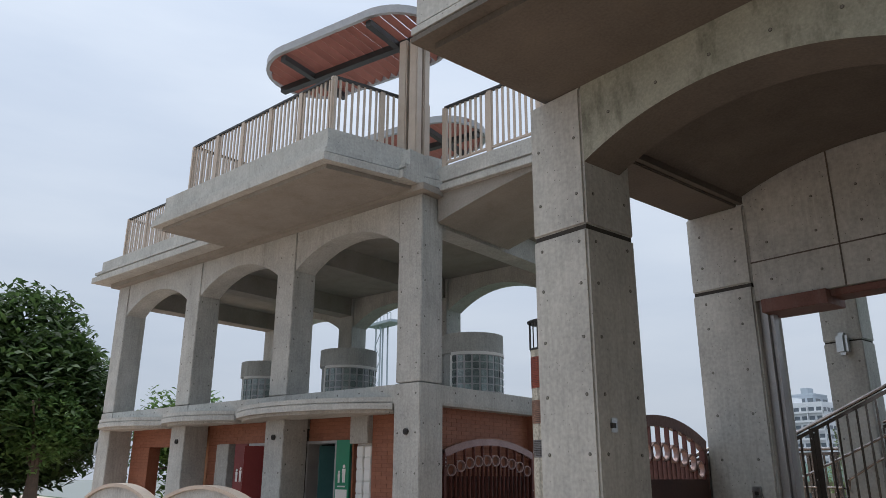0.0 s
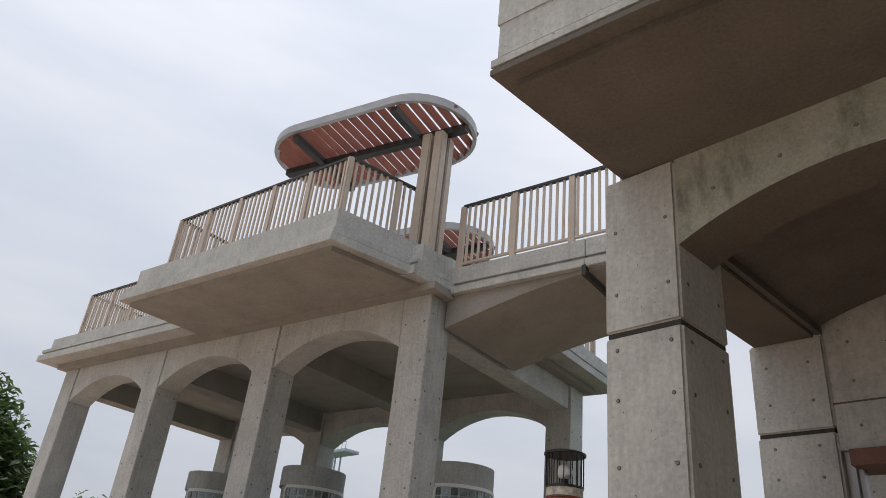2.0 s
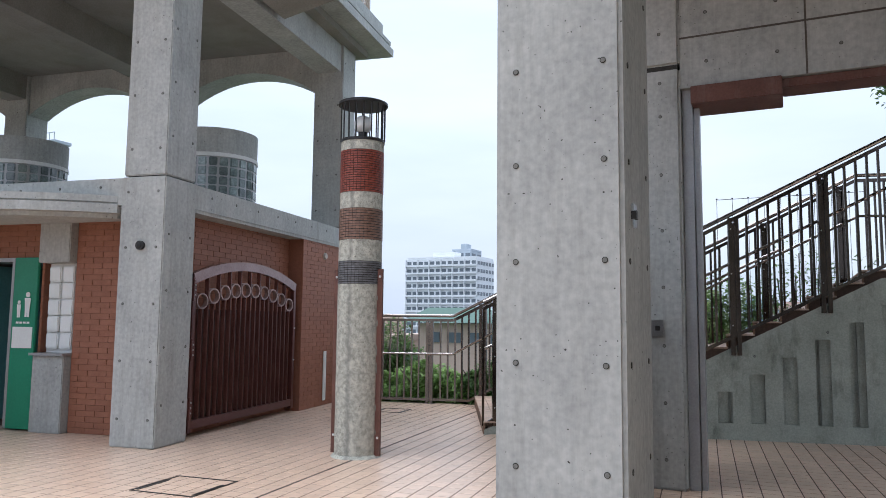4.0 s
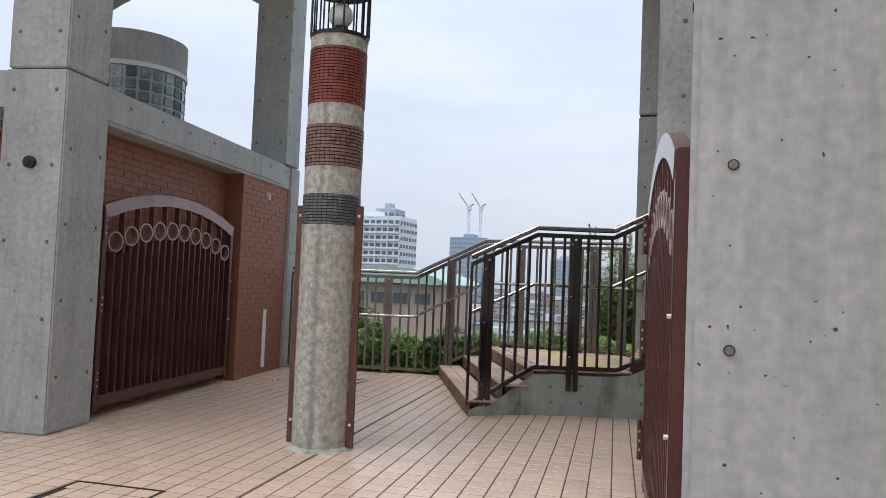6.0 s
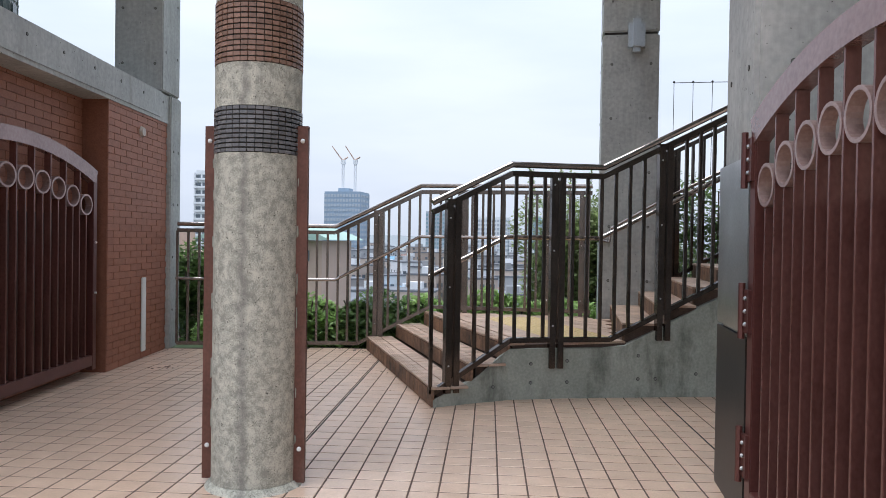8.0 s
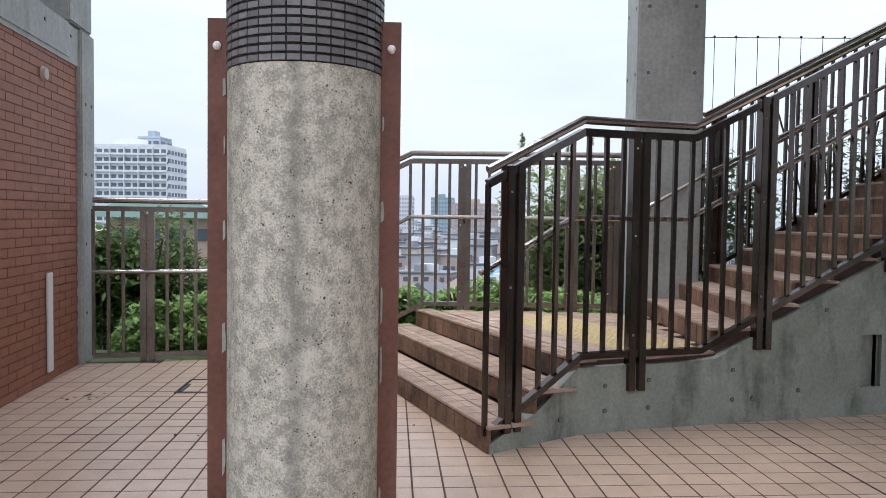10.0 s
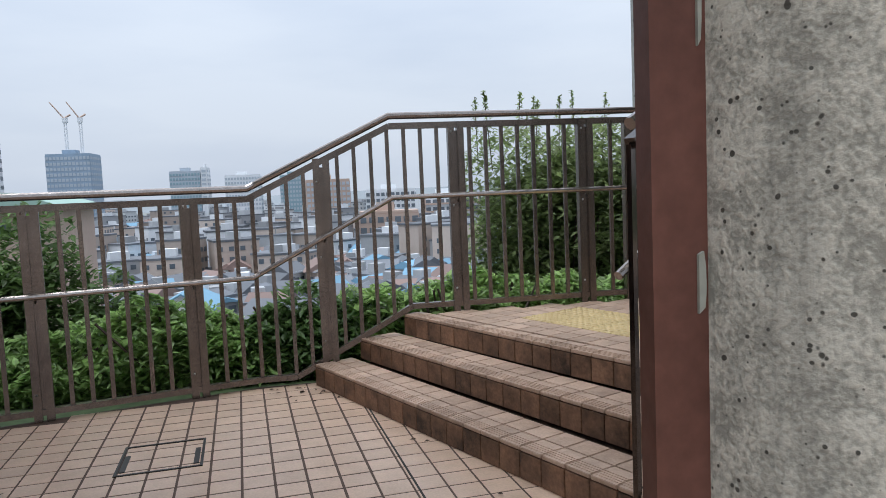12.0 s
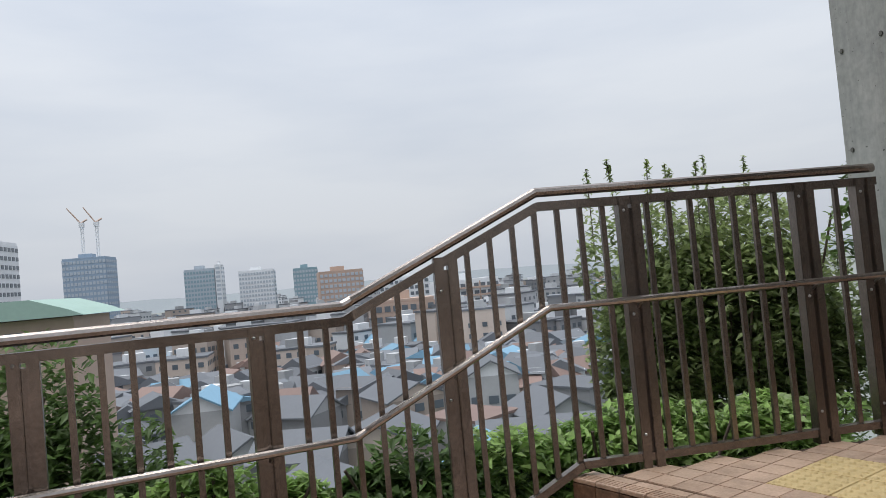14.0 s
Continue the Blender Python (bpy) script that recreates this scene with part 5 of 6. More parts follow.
def cream_railing(label, points, base, height, pitch=0.115):
    r = thing("roof_railing", label, "railing", "cream railings on the roof terraces", place=Matrix.Translation((*points[0], base)))
    bm = bmesh.new()
    for (x0, y0), (x1, y1) in zip(points, points[1:]):
        add_bar(bm, (x0, y0, base + height), (x1, y1, base + height), 0, flat=(0.06, 0.045))
    part("top_rail", bm, STEEL_DARK, r)
    bm = bmesh.new()
    for (x0, y0), (x1, y1) in zip(points, points[1:]):
        add_bar(bm, (x0, y0, base + 0.08), (x1, y1, base + 0.08), 0, flat=(0.045, 0.035))
    part("bottom_rail", bm, CREAM, r)
    for (x0, y0), (x1, y1) in zip(points, points[1:]):
        run = math.hypot(x1 - x0, y1 - y0)
        n, posts = max(1, round(run / pitch)), max(1, round(run / 0.95))
        t = math.atan2(y1 - y0, x1 - x0)
        for i in range(n + 1):
            f = i / n
            shared("baluster", CREAM_BAR, r, Matrix.Translation((x0 + (x1 - x0) * f, y0 + (y1 - y0) * f, base + 0.08)) @ Matrix.Rotation(t, 4, "Z") @ Matrix.Diagonal((1, 1, height - 0.09, 1)))
        for i in range(posts + 1):
            f = i / posts
            part("post", box_bm((-0.05, -0.03, 0), (0.05, 0.03, height), 0.003, Matrix.Translation((x0 + (x1 - x0) * f, y0 + (y1 - y0) * f, base)) @ Matrix.Rotation(t, 4, "Z")), CREAM, r)
    return r


cream_railing("cream metal bar railing round the jutting roof terrace", [(-8.98, 8.2), (-9.2, 6.32), (-13.6, 5.58), (-13.8, 7.6)], 6.98, 1.17)
start, end = at_main(-0.2, 0.36), at_main(-5.2, 0.36)
cream_railing("cream metal bar railing on the front of the footbridge", [(start.x, start.y), (end.x, end.y)], 6.74, 1.17)
start, end = at_main(-0.2, 2.5), at_main(-5.2, 2.5)
cream_railing("cream metal bar railing on the back of the footbridge", [(start.x, start.y), (end.x, end.y)], 6.74, 1.17)
corners = [at_main(5.6, -0.1), at_main(10.55, -0.1), at_main(10.55, 5.4)]
cream_railing("cream metal bar railing on the far roof edge", [(p.x, p.y) for p in corners], 6.9, 1.15)
corners = [at_main(-0.1, 3.0), at_main(-0.1, 5.5), at_main(6.0, 5.5)]
cream_railing("cream metal bar railing at the back of the roof", [(p.x, p.y) for p in corners], 6.9, 1.1)
bm = bmesh.new()
add_tube(bm, [Vector(p) for p in ((-4.62, 13.3, 1.357), (-4.46, 13.12, 1.335), (-4.44, 13.12, 1.48), (-3.95, 13.12, 1.77), (-2.6, 13.45, 2.45))], 0.019, 10)
wall_rail = thing("wall_handrail", "polished handrail fixed to the concrete column", "handrail", place=Matrix.Translation((-4.44, 13.15, 1.4)))
part("tube", bm, RAIL_TUBE, wall_rail)
for x, z in ((-4.45, 1.34), (-4.1, 1.68)):
    bm = bmesh.new()
    add_bar(bm, (x, 13.21, z - 0.06), (x, 13.12, z - 0.01), 0.009)
    part("bracket", bm, STEEL, wall_rail)
cream_railing("cream metal bar railing on the annex deck", [(-2.45, 4.14), (-1.75, 4.25), (-1.16, 4.39), (-0.4, 4.63), (0.8, 5.13)], 5.56, 1.1)

# ---------------------------------------------------------------- pergolas


def pergola(middle, way, half, radius, z, foot, leg):
    m = Matrix.Translation(middle) @ Matrix.Rotation(way, 4, "Z")
    p = thing("pergola", "oval slatted pergola roof on a fluted concrete column", "pergola", "oval pergolas on the roof", place=m)
    outline = [(half + radius * math.cos(radians(a)), radius * math.sin(radians(a))) for a in range(-90, 91, 9)] + [(-half + radius * math.cos(radians(a)), radius * math.sin(radians(a))) for a in range(90, 271, 9)]
    bm = bmesh.new()
    n = len(outline)
    for i in range(n):
        (x0, y0), (x1, y1) = outline[i], outline[(i + 1) % n]
        k = (radius - 0.07) / radius
        q0, q1 = (x0 - math.copysign(min(abs(x0), half), x0)) * k + math.copysign(min(abs(x0), half), x0), (x1 - math.copysign(min(abs(x1), half), x1)) * k + math.copysign(min(abs(x1), half), x1)
        add_prism(bm, [(x0, y0), (x1, y1), (q1, y1 * k), (q0, y0 * k)], z, z + 0.16, m)
    part("rim", bm, FRAME_GREY, p, "grey metal rim")
    slat = mesh_of("slat", box_bm((-0.015, -1, 0.0), (0.015, 1, 0.14), 0, Matrix.Rotation(radians(26), 4, "Y")), LOUVRE)
    count = int(2 * (half + radius) / 0.2)
    for i in range(count):
        x = -(half + radius) + 0.14 + (2 * (half + radius) - 0.28) * i / (count - 1)
        e = max(0.0, abs(x) - half)
        reach = math.sqrt(max(0.02, radius * radius - e * e)) - 0.07
        shared("slat", slat, p, m @ Matrix.Translation((x, 0, z)) @ Matrix.Diagonal((1, reach, 1, 1)))
    bm = bmesh.new()
    add_box(bm, (-half - radius + 0.07, -0.07, z - 0.14), (half + radius - 0.07, 0.07, z - 0.01), m)
    for x in (-half, half):
        add_box(bm, (x - 0.06, -radius + 0.08, z - 0.135), (x + 0.06, radius - 0.08, z - 0.015), m)
    part("beam", bm, STEEL_DARK, p)
    for x in leg:
        for dx, dy in ((-0.12, -0.12), (0.12, -0.12), (-0.12, 0.12), (0.12, 0.12)):
            part("column", box_bm((x + dx - 0.09, dy - 0.09, foot), (x + dx + 0.09, dy + 0.09, z - 0.14), 0.02, m), CREAM, p, "cream concrete column shaft")
    return p


pergola((-10.25, 7.38, 0), radians(17), 1.07, 1.0, 9.4, 6.9, (1.45,))
pergola((-12.6, 10.5, 0), radians(17), 1.1, 0.95, 9.2, 6.9, (0.0,))

# ---------------------------------------------------------------- covers let into the paving


def floor_hatch(middle, size, turn):
    m = Matrix.Translation((*middle, 0)) @ Matrix.Rotation(radians(turn), 4, "Z")
    h = thing("floor_hatch", "tiled floor hatch with a steel frame", "hatch", "hatches in the paving", place=m)
    bm = bmesh.new()
    w, d, e = size[0] / 2, size[1] / 2, 0.014
    for lo, hi in (((-w, -d, -0.01), (w, -d + e, 0.006)), ((-w, d - e, -0.01), (w, d, 0.006)), ((-w, -d + e, -0.01), (-w + e, d - e, 0.006)), ((w - e, -d + e, -0.01), (w, d - e, 0.006))):
        add_box(bm, lo, hi, m)
    part("frame", bm, STEEL_DARK, h)
    for s in (-1, 1):
        part("lifting_plate", box_bm((s * (w - 0.035) - 0.014, -d + 0.05, 0.0), (s * (w - 0.035) + 0.014, d - 0.16, 0.005), 0, m), STEEL_DARK, h)


floor_hatch((-8.08, 12.03), (0.44, 0.46), 6)
floor_hatch((-7.08, 6.76), (0.62, 0.6), 6)

# ---------------------------------------------------------------- planting
rng = random.Random(7)


def shrub(name, label, middle, size, count, leaf, mat, group="shrubs on the slope", twigs=0, narrow=False):
    s = thing(name, label, "shrub", group, place=Matrix.Translation((middle[0], middle[1], ground_height(middle[0], middle[1]))))
    bm = bmesh.new()
    base = Vector((middle[0], middle[1], ground_height(middle[0], middle[1]) - 0.05))
    for _ in range(9):
        tip = Vector(middle) + Vector((rng.uniform(-0.7, 0.7) * size[0], rng.uniform(-0.7, 0.7) * size[1], rng.uniform(0.0, 0.7) * size[2]))
        knee = base.lerp(tip, 0.5) + Vector((rng.uniform(-0.1, 0.1), rng.uniform(-0.1, 0.1), 0.05))
        add_bar(bm, base, knee, 0.018, 5)
        add_bar(bm, knee, tip, 0.01, 5)
    sprigs = []
    for _ in range(twigs):
        foot = Vector(middle) + Vector((rng.uniform(-0.8, 0.8) * size[0], rng.uniform(-0.6, 0.6) * size[1], 0.5 * size[2]))
        tip = foot + Vector((rng.uniform(-0.08, 0.08), 0, rng.uniform(0.5, 0.74) * size[2]))
        add_bar(bm, foot, tip, 0.005, 4)
        sprigs.append((foot, tip))
    part("stem", bm, BARK, s)
    store = ([], [])
    leaf_cloud(store, middle, size, count, leaf, rng, clumps=26 if count > 2500 else 14)
    for foot, tip in sprigs:
        for i in range(80):
            p = foot.lerp(tip, i / 79)
            side = 0.055 * (1.1 - i / 79)
            add_leaf(store, p.x + rng.gauss(0, side), p.y + rng.gauss(0, side), p.z, leaf * 0.75, rng)
    tagged(stored("foliage", store, mat, s), kind="stuff")
    return s


shrub("shrub", "dark bushy evergreen shrub behind the terrace railing", (-10.0, 14.7, 0.35), (0.85, 0.6, 1.2), 16000, 0.043, LEAF_DARK)
shrub("shrub", "dark evergreen shrub between railing posts", (-9.0, 14.6, 0.1), (0.45, 0.5, 0.8), 6720, 0.039, LEAF_DARK)
shrub("shrub", "bright green low shrub behind the railing", (-9.25, 13.75, -0.05), (0.6, 0.3, 0.55), 11200, 0.043, LEAF)
shrub("shrub", "bright green rounded shrub behind the railing", (-8.3, 13.95, 0.12), (0.85, 0.42, 0.7), 22400, 0.043, LEAF)
shrub("shrub", "dark green leafy shrub behind the railing", (-7.35, 14.0, 0.1), (0.65, 0.38, 0.62), 12000, 0.047, LEAF_TREE)
shrub("shrub", "green shrub with broad leaves behind the railing", (-6.65, 14.05, 0.05), (0.6, 0.35, 0.55), 10400, 0.047, LEAF)
shrub("shrub", "low bright green growth behind the landing railing", (-5.9, 14.05, 0.3), (0.75, 0.35, 0.42), 11200, 0.039, LEAF)
shrub("shrub", "low bright green growth beside the column", (-4.9, 14.1, 0.3), (0.6, 0.4, 0.42), 10400, 0.039, LEAF)
shrub("tall_shrub", "tall dense grey-green shrub with upright twigs behind the railing", (-4.5, 15.6, 0.95), (1.3, 0.8, 1.25), 30000, 0.042, LEAF_OLIVE, twigs=9)
shrub("shrub", "dense grey-green shrub beside the tall column", (-3.75, 15.5, 0.7), (0.75, 0.6, 1.15), 13000, 0.042, LEAF_OLIVE, twigs=2)
shrub("shrub", "dark twiggy shrub behind the upper stairs", (-3.2, 14.7, 1.5), (0.8, 0.4, 0.75), 1500, 0.05, LEAF_DARK)
shrub("climbing_plant", "thin climbing plant on the far stair railing", (-2.3, 14.0, 2.0), (1.1, 0.12, 0.85), 1000, 0.035, LEAF_DARK)
shrub("shrub", "bright green slope growth below the railing", (-7.6, 15.6, -0.6), (1.6, 0.8, 0.7), 5200, 0.08, LEAF)
shrub("shrub", "dark slope growth below the railing", (-5.9, 16.2, -0.8), (1.4, 0.9, 0.9), 4200, 0.08, LEAF_DARK)

# dead leaves blown against steps and railing
bm = bmesh.new()
for _ in range(90):
    x, y = rng.choice(((-7.35, 13.2), (-7.2, 13.0), (-7.5, 13.25), (-6.5, 11.9), (-6.1, 11.2), (-5.4, 10.85), (-8.9, 11.6), (-7.6, 10.9)))
    p = Vector((x + rng.gauss(0, 0.13), y + rng.gauss(0, 0.1), 0.006))
    t, s = rng.uniform(0, 6.3), rng.uniform(0.012, 0.03)
    q = Matrix.Rotation(t, 3, "Z")
    if inside((p.x, p.y), [NOSES[0][0], NOSES[0][1], (-4, 13.4), (-4, 11.3)]) or p.y > 13.25:
        continue
    a, b, c = [bm.verts.new(p + q @ Vector(v)) for v in ((-s, 0, 0), (0, s * 0.5, 0.008), (s, 0, 0.004))]
    d = bm.verts.new(p + q @ Vector((0, -s * 0.5, 0.003)))
    bm.faces.new((a, b, c)), bm.faces.new((a, c, d))
tagged(link("leaf_litter", bm, LEAF_DEAD), "scattered dead brown leaves on the paving", "leaf litter", kind="stuff")


def tree(label, foot, crown, size, count, leaf, mat, limbs=9):
    foot, crown = Vector(foot), Vector(crown)
    t = thing("tree", label, "tree", "trees round the place", place=Matrix.Translation(foot))
    bm = bmesh.new()
    add_cylinder(bm, 0.28, 0, (crown.z - foot.z) * 0.55, 12, Matrix.Translation(foot), 0.17)
    fork = foot + Vector((0, 0, (crown.z - foot.z) * 0.5))
    for i in range(limbs):
        tip = crown + Vector((rng.uniform(-0.7, 0.7) * size[0], rng.uniform(-0.7, 0.7) * size[1], rng.uniform(-0.4, 0.6) * size[2]))
        knee = fork.lerp(tip, 0.5) + Vector((0, 0, 0.3))
        add_bar(bm, fork, knee, 0.09, 6)
        add_bar(bm, knee, tip, 0.04, 6)
    part("trunk", bm, BARK, t)
    store = ([], [])
    leaf_cloud(store, crown, size, count, leaf, rng, hollow=0.7, clumps=60)
    tagged(stored("crown", store, mat, t), kind="stuff")


tree("broad dark green tree beside the pavilion", (-33, 6.0, -0.1), (-33, 5.2, 4.2), (4.9, 5.0, 4.9), 60000, 0.19, LEAF_DEEP)
tree("smaller fresh green tree beside the broad dark tree", (-29, 6.6, -0.1), (-29, 6.6, 3.1), (1.3, 1.5, 1.7), 6000, 0.12, LEAF_TREE)
tree("dark green tree behind the pavilion's far end", (-30, 12.5, -0.1), (-30, 12.0, 2.6), (2.2, 2.4, 2.6), 7000, 0.15, LEAF_TREE)
tree("tree hanging over the upper stairs", (1.6, 16.6, -3.2), (-0.1, 15.9, 5.75), (1.5, 1.1, 0.9), 5200, 0.06, LEAF_DARK)

mast = thing("lattice_mast", "slender grey lattice mast with a lamp platform behind the pavilion", "mast", place=Matrix.Translation((-85, 60, -12)))
bm = bmesh.new()
for dx, dy in ((-0.6, -0.6), (0.6, -0.6), (-0.6, 0.6), (0.6, 0.6)):
    add_bar(bm, (-85 + 1.4 * dx, 60 + 1.4 * dy, -12), (-85 + dx, 60 + dy, 22.4), 0.12, 5)
for i in range(17):
    s = 1 if i % 2 else -1
    add_bar(bm, (-85 - 0.7 * s, 59.4, -11 + 2 * i), (-85 + 0.7 * s, 59.4, -9 + 2 * i), 0.08, 4)
part("tower", bm, FAR_GREY, mast)
part("platform", box_bm((-87.3, 58.8, 21.9), (-81.2, 61.2, 22.3), 0.05), FAR_GREY, mast)
bm = bmesh.new()
for i in range(8):
    add_bar(bm, (-87.2 + 0.84 * i, 58.9, 22.2), (-87.2 + 0.84 * i, 58.9, 23.2), 0.06, 4)
add_bar(bm, (-87.2, 58.9, 23.2), (-81.3, 58.9, 23.2), 0.06, 4)
part("guard_rail", bm, FAR_GREY, mast)

# thin wires with small knobs strung above the far stair railing
wires = thing("wire_trellis", "thin wire trellis on poles beyond the stairs", "trellis", place=Matrix.Translation((-3.9, 14.6, 1.0)))
for i in range(10):
    x = -3.56 + 0.242 * i
    bm = bmesh.new()
    add_bar(bm, (x, 14.9, 0.2), (x, 14.9, 3.44), 0.004, 5)
    part("upright_wire", bm, STEEL_DARK, wires)
    bm = bmesh.new()
    bmesh.ops.create_icosphere(bm, subdivisions=1, radius=0.016, matrix=Matrix.Translation((x, 14.9, 3.45)))
    part("knob", bm, STEEL_DARK, wires)
bm = bmesh.new()
add_bar(bm, (-3.56, 14.9, 3.44), (-1.37, 14.9, 3.44), 0.005, 5)
part("wire", bm, STEEL_DARK, wires)

# low bowed screen walls before the lavatory doors
for a0, a1 in ((1.9, 4.4), (4.9, 7.2)):
    wall = thing("screen_wall", "low concrete screen wall with a bowed top before the doors", "screen wall", "screen walls before the doors", place=MAIN @ Matrix.Translation(((a0 + a1) / 2, -2.0, 0)) @ Matrix.Diagonal((-1, 1, 1, 1)))
    bm = bmesh.new()
    add_prism(bm, [(a0, -0.05)] + [(x, z) for x, z in arch_points(a0, a1, 1.02, 0.26, 14)] + [(a1, -0.05)], -1.75, -1.6, MAIN, "y")
    part("wall", bm, CONCRETE, wall)
    bm = bmesh.new()
    crown = arch_points(a0 - 0.03, a1 + 0.03, 1.02, 0.26, 14)
    add_prism(bm, crown + [(x, z + 0.06) for x, z in crown][::-1], -1.79, -1.56, MAIN, "y")
    part("coping", bm, CREAM, wall)

# ---------------------------------------------------------------- town
WINDOW = {}


def flat_window(w, h, mat):
    key = (round(w, 2), round(h, 2), mat.name)
    if key not in WINDOW:
        WINDOW[key] = mesh_of("window", box_bm((-w / 2, -0.2, -h / 2), (w / 2, 0.1, h / 2)), mat)
    return WINDOW[key]


def block(name, label, x0, x1, y0, y1, top, wall, glass, floors, cols, base=-26, ledge=None, turn=0.0):
    b = thing(name, label, "building", "far buildings of the town", place=Matrix.Translation(((x0 + x1) / 2, (y0 + y1) / 2, base)))
    m = Matrix.Translation(((x0 + x1) / 2, (y0 + y1) / 2, 0)) @ Matrix.Rotation(radians(turn), 4, "Z")
    hx, hy = (x1 - x0) / 2, (y1 - y0) / 2
    part("wall", box_bm((-hx, -hy, base), (hx, hy, top), 0.3, m), wall, b)
    bm = bmesh.new()
    add_box(bm, (-hx * 0.98, -hy * 0.98, top), (hx * 0.98, hy * 0.98, top + 0.8), m)
    add_box(bm, (-hx * 0.4, -hy * 0.4, top + 0.8), (hx * 0.2, hy * 0.4, top + 3.6), m)
    part("roof", bm, wall, b)
    storey = min(3.4, (top - base) / floors)
    for f in range(floors):
        z = top - storey * (f + 0.5) - 0.4
        for c in range(cols):
            x = -hx + 2 * hx * (c + 0.5) / cols
            shared("window", flat_window(2 * hx / cols * 0.68, storey * 0.55, glass), b, m @ Matrix.Translation((x, -hy, z)))
        for c in range(max(2, cols // 2)):
            y = -hy + 2 * hy * (c + 0.5) / max(2, cols // 2)
            shared("window", flat_window(2 * hy / max(2, cols // 2) * 0.6, storey * 0.45, glass), b, m @ Matrix.Translation((hx, y, z)) @ Matrix.Rotation(radians(90), 4, "Z"))
    if ledge:
        for f in range(floors):
            z = top - storey * (f + 1) - 0.1
            part("balcony", box_bm((-hx - 0.2, -hy - 1.0, z), (hx + 0.2, -hy - 0.05, z + 0.8), 0, m), ledge, b)
        for c in range(0, cols + 1, 2):  # fins between the flats
            x = -hx + 2 * hx * c / cols
            part("fin", box_bm((x - 0.2, -hy - 0.9, top - storey * floors), (x + 0.2, -hy - 0.05, top - 0.3), 0, m), ledge, b)
    return b


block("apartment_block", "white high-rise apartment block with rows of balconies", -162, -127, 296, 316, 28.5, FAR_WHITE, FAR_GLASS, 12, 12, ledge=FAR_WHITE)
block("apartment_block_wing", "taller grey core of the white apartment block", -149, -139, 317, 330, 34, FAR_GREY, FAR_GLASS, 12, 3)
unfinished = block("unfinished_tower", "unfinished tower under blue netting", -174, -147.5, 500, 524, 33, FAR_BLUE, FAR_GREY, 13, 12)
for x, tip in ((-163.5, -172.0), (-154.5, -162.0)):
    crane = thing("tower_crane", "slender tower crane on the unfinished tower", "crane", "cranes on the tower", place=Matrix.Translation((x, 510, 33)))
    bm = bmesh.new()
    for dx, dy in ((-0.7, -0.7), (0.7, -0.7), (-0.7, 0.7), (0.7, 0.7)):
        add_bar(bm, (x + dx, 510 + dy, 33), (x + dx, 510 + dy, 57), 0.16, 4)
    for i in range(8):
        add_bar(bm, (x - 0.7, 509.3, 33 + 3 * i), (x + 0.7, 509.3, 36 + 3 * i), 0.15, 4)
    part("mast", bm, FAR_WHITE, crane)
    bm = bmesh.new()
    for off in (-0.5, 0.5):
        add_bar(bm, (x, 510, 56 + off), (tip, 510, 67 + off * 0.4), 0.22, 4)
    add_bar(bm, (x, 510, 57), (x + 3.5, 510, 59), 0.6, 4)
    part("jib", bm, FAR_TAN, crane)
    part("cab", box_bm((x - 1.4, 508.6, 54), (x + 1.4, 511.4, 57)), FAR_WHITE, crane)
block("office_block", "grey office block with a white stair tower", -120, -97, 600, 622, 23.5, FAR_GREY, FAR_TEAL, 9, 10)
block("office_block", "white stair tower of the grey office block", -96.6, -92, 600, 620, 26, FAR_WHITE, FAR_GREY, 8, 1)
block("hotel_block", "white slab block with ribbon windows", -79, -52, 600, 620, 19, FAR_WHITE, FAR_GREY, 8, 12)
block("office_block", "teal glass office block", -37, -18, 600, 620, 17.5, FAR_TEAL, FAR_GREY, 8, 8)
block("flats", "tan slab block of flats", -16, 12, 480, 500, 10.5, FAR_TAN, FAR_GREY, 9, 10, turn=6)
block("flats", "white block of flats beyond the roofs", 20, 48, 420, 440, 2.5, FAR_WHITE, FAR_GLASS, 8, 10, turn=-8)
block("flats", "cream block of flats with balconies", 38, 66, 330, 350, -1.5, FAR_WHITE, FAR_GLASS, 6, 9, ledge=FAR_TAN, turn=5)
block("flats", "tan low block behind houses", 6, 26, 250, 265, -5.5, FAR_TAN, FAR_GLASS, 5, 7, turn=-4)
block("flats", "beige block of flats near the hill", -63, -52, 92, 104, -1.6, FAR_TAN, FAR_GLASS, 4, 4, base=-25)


def house_parts(cx, cy, base, w, d, h, ridge, turn, flat=False):
    m = Matrix.Translation((cx, cy, base)) @ Matrix.Rotation(radians(turn), 4, "Z")
    wall = box_bm((-w / 2, -d / 2, 0), (w / 2, d / 2, h), 0, m)
    if not flat:
        add_prism(wall, [(-w / 2, h), (w / 2, h), (0, h + ridge)], -d / 2 + 0.01, d / 2 - 0.01, m, "y")
    roof = bmesh.new()
    if flat:
        add_box(roof, (-w / 2 - 0.2, -d / 2 - 0.2, h), (w / 2 + 0.2, d / 2 + 0.2, h + 0.35), m)
    else:
        e = 0.5
        rise = ridge / (w / 2) * e
        add_prism(roof, [(-w / 2 - e, h - rise), (0, h + ridge), (w / 2 + e, h - rise), (w / 2 + e, h - rise + 0.25), (0, h + ridge + 0.25), (-w / 2 - e, h - rise + 0.25)], -d / 2 - 0.5, d / 2 + 0.5, m, "y")
    glass = []
    for f in range(int(h // 2.7)):
        for c in range(3):
            glass.append(m @ Matrix.Translation((-w / 2 + w * (c + 0.5) / 3, -d / 2, 1.5 + 2.7 * f)))
    return wall, roof, glass


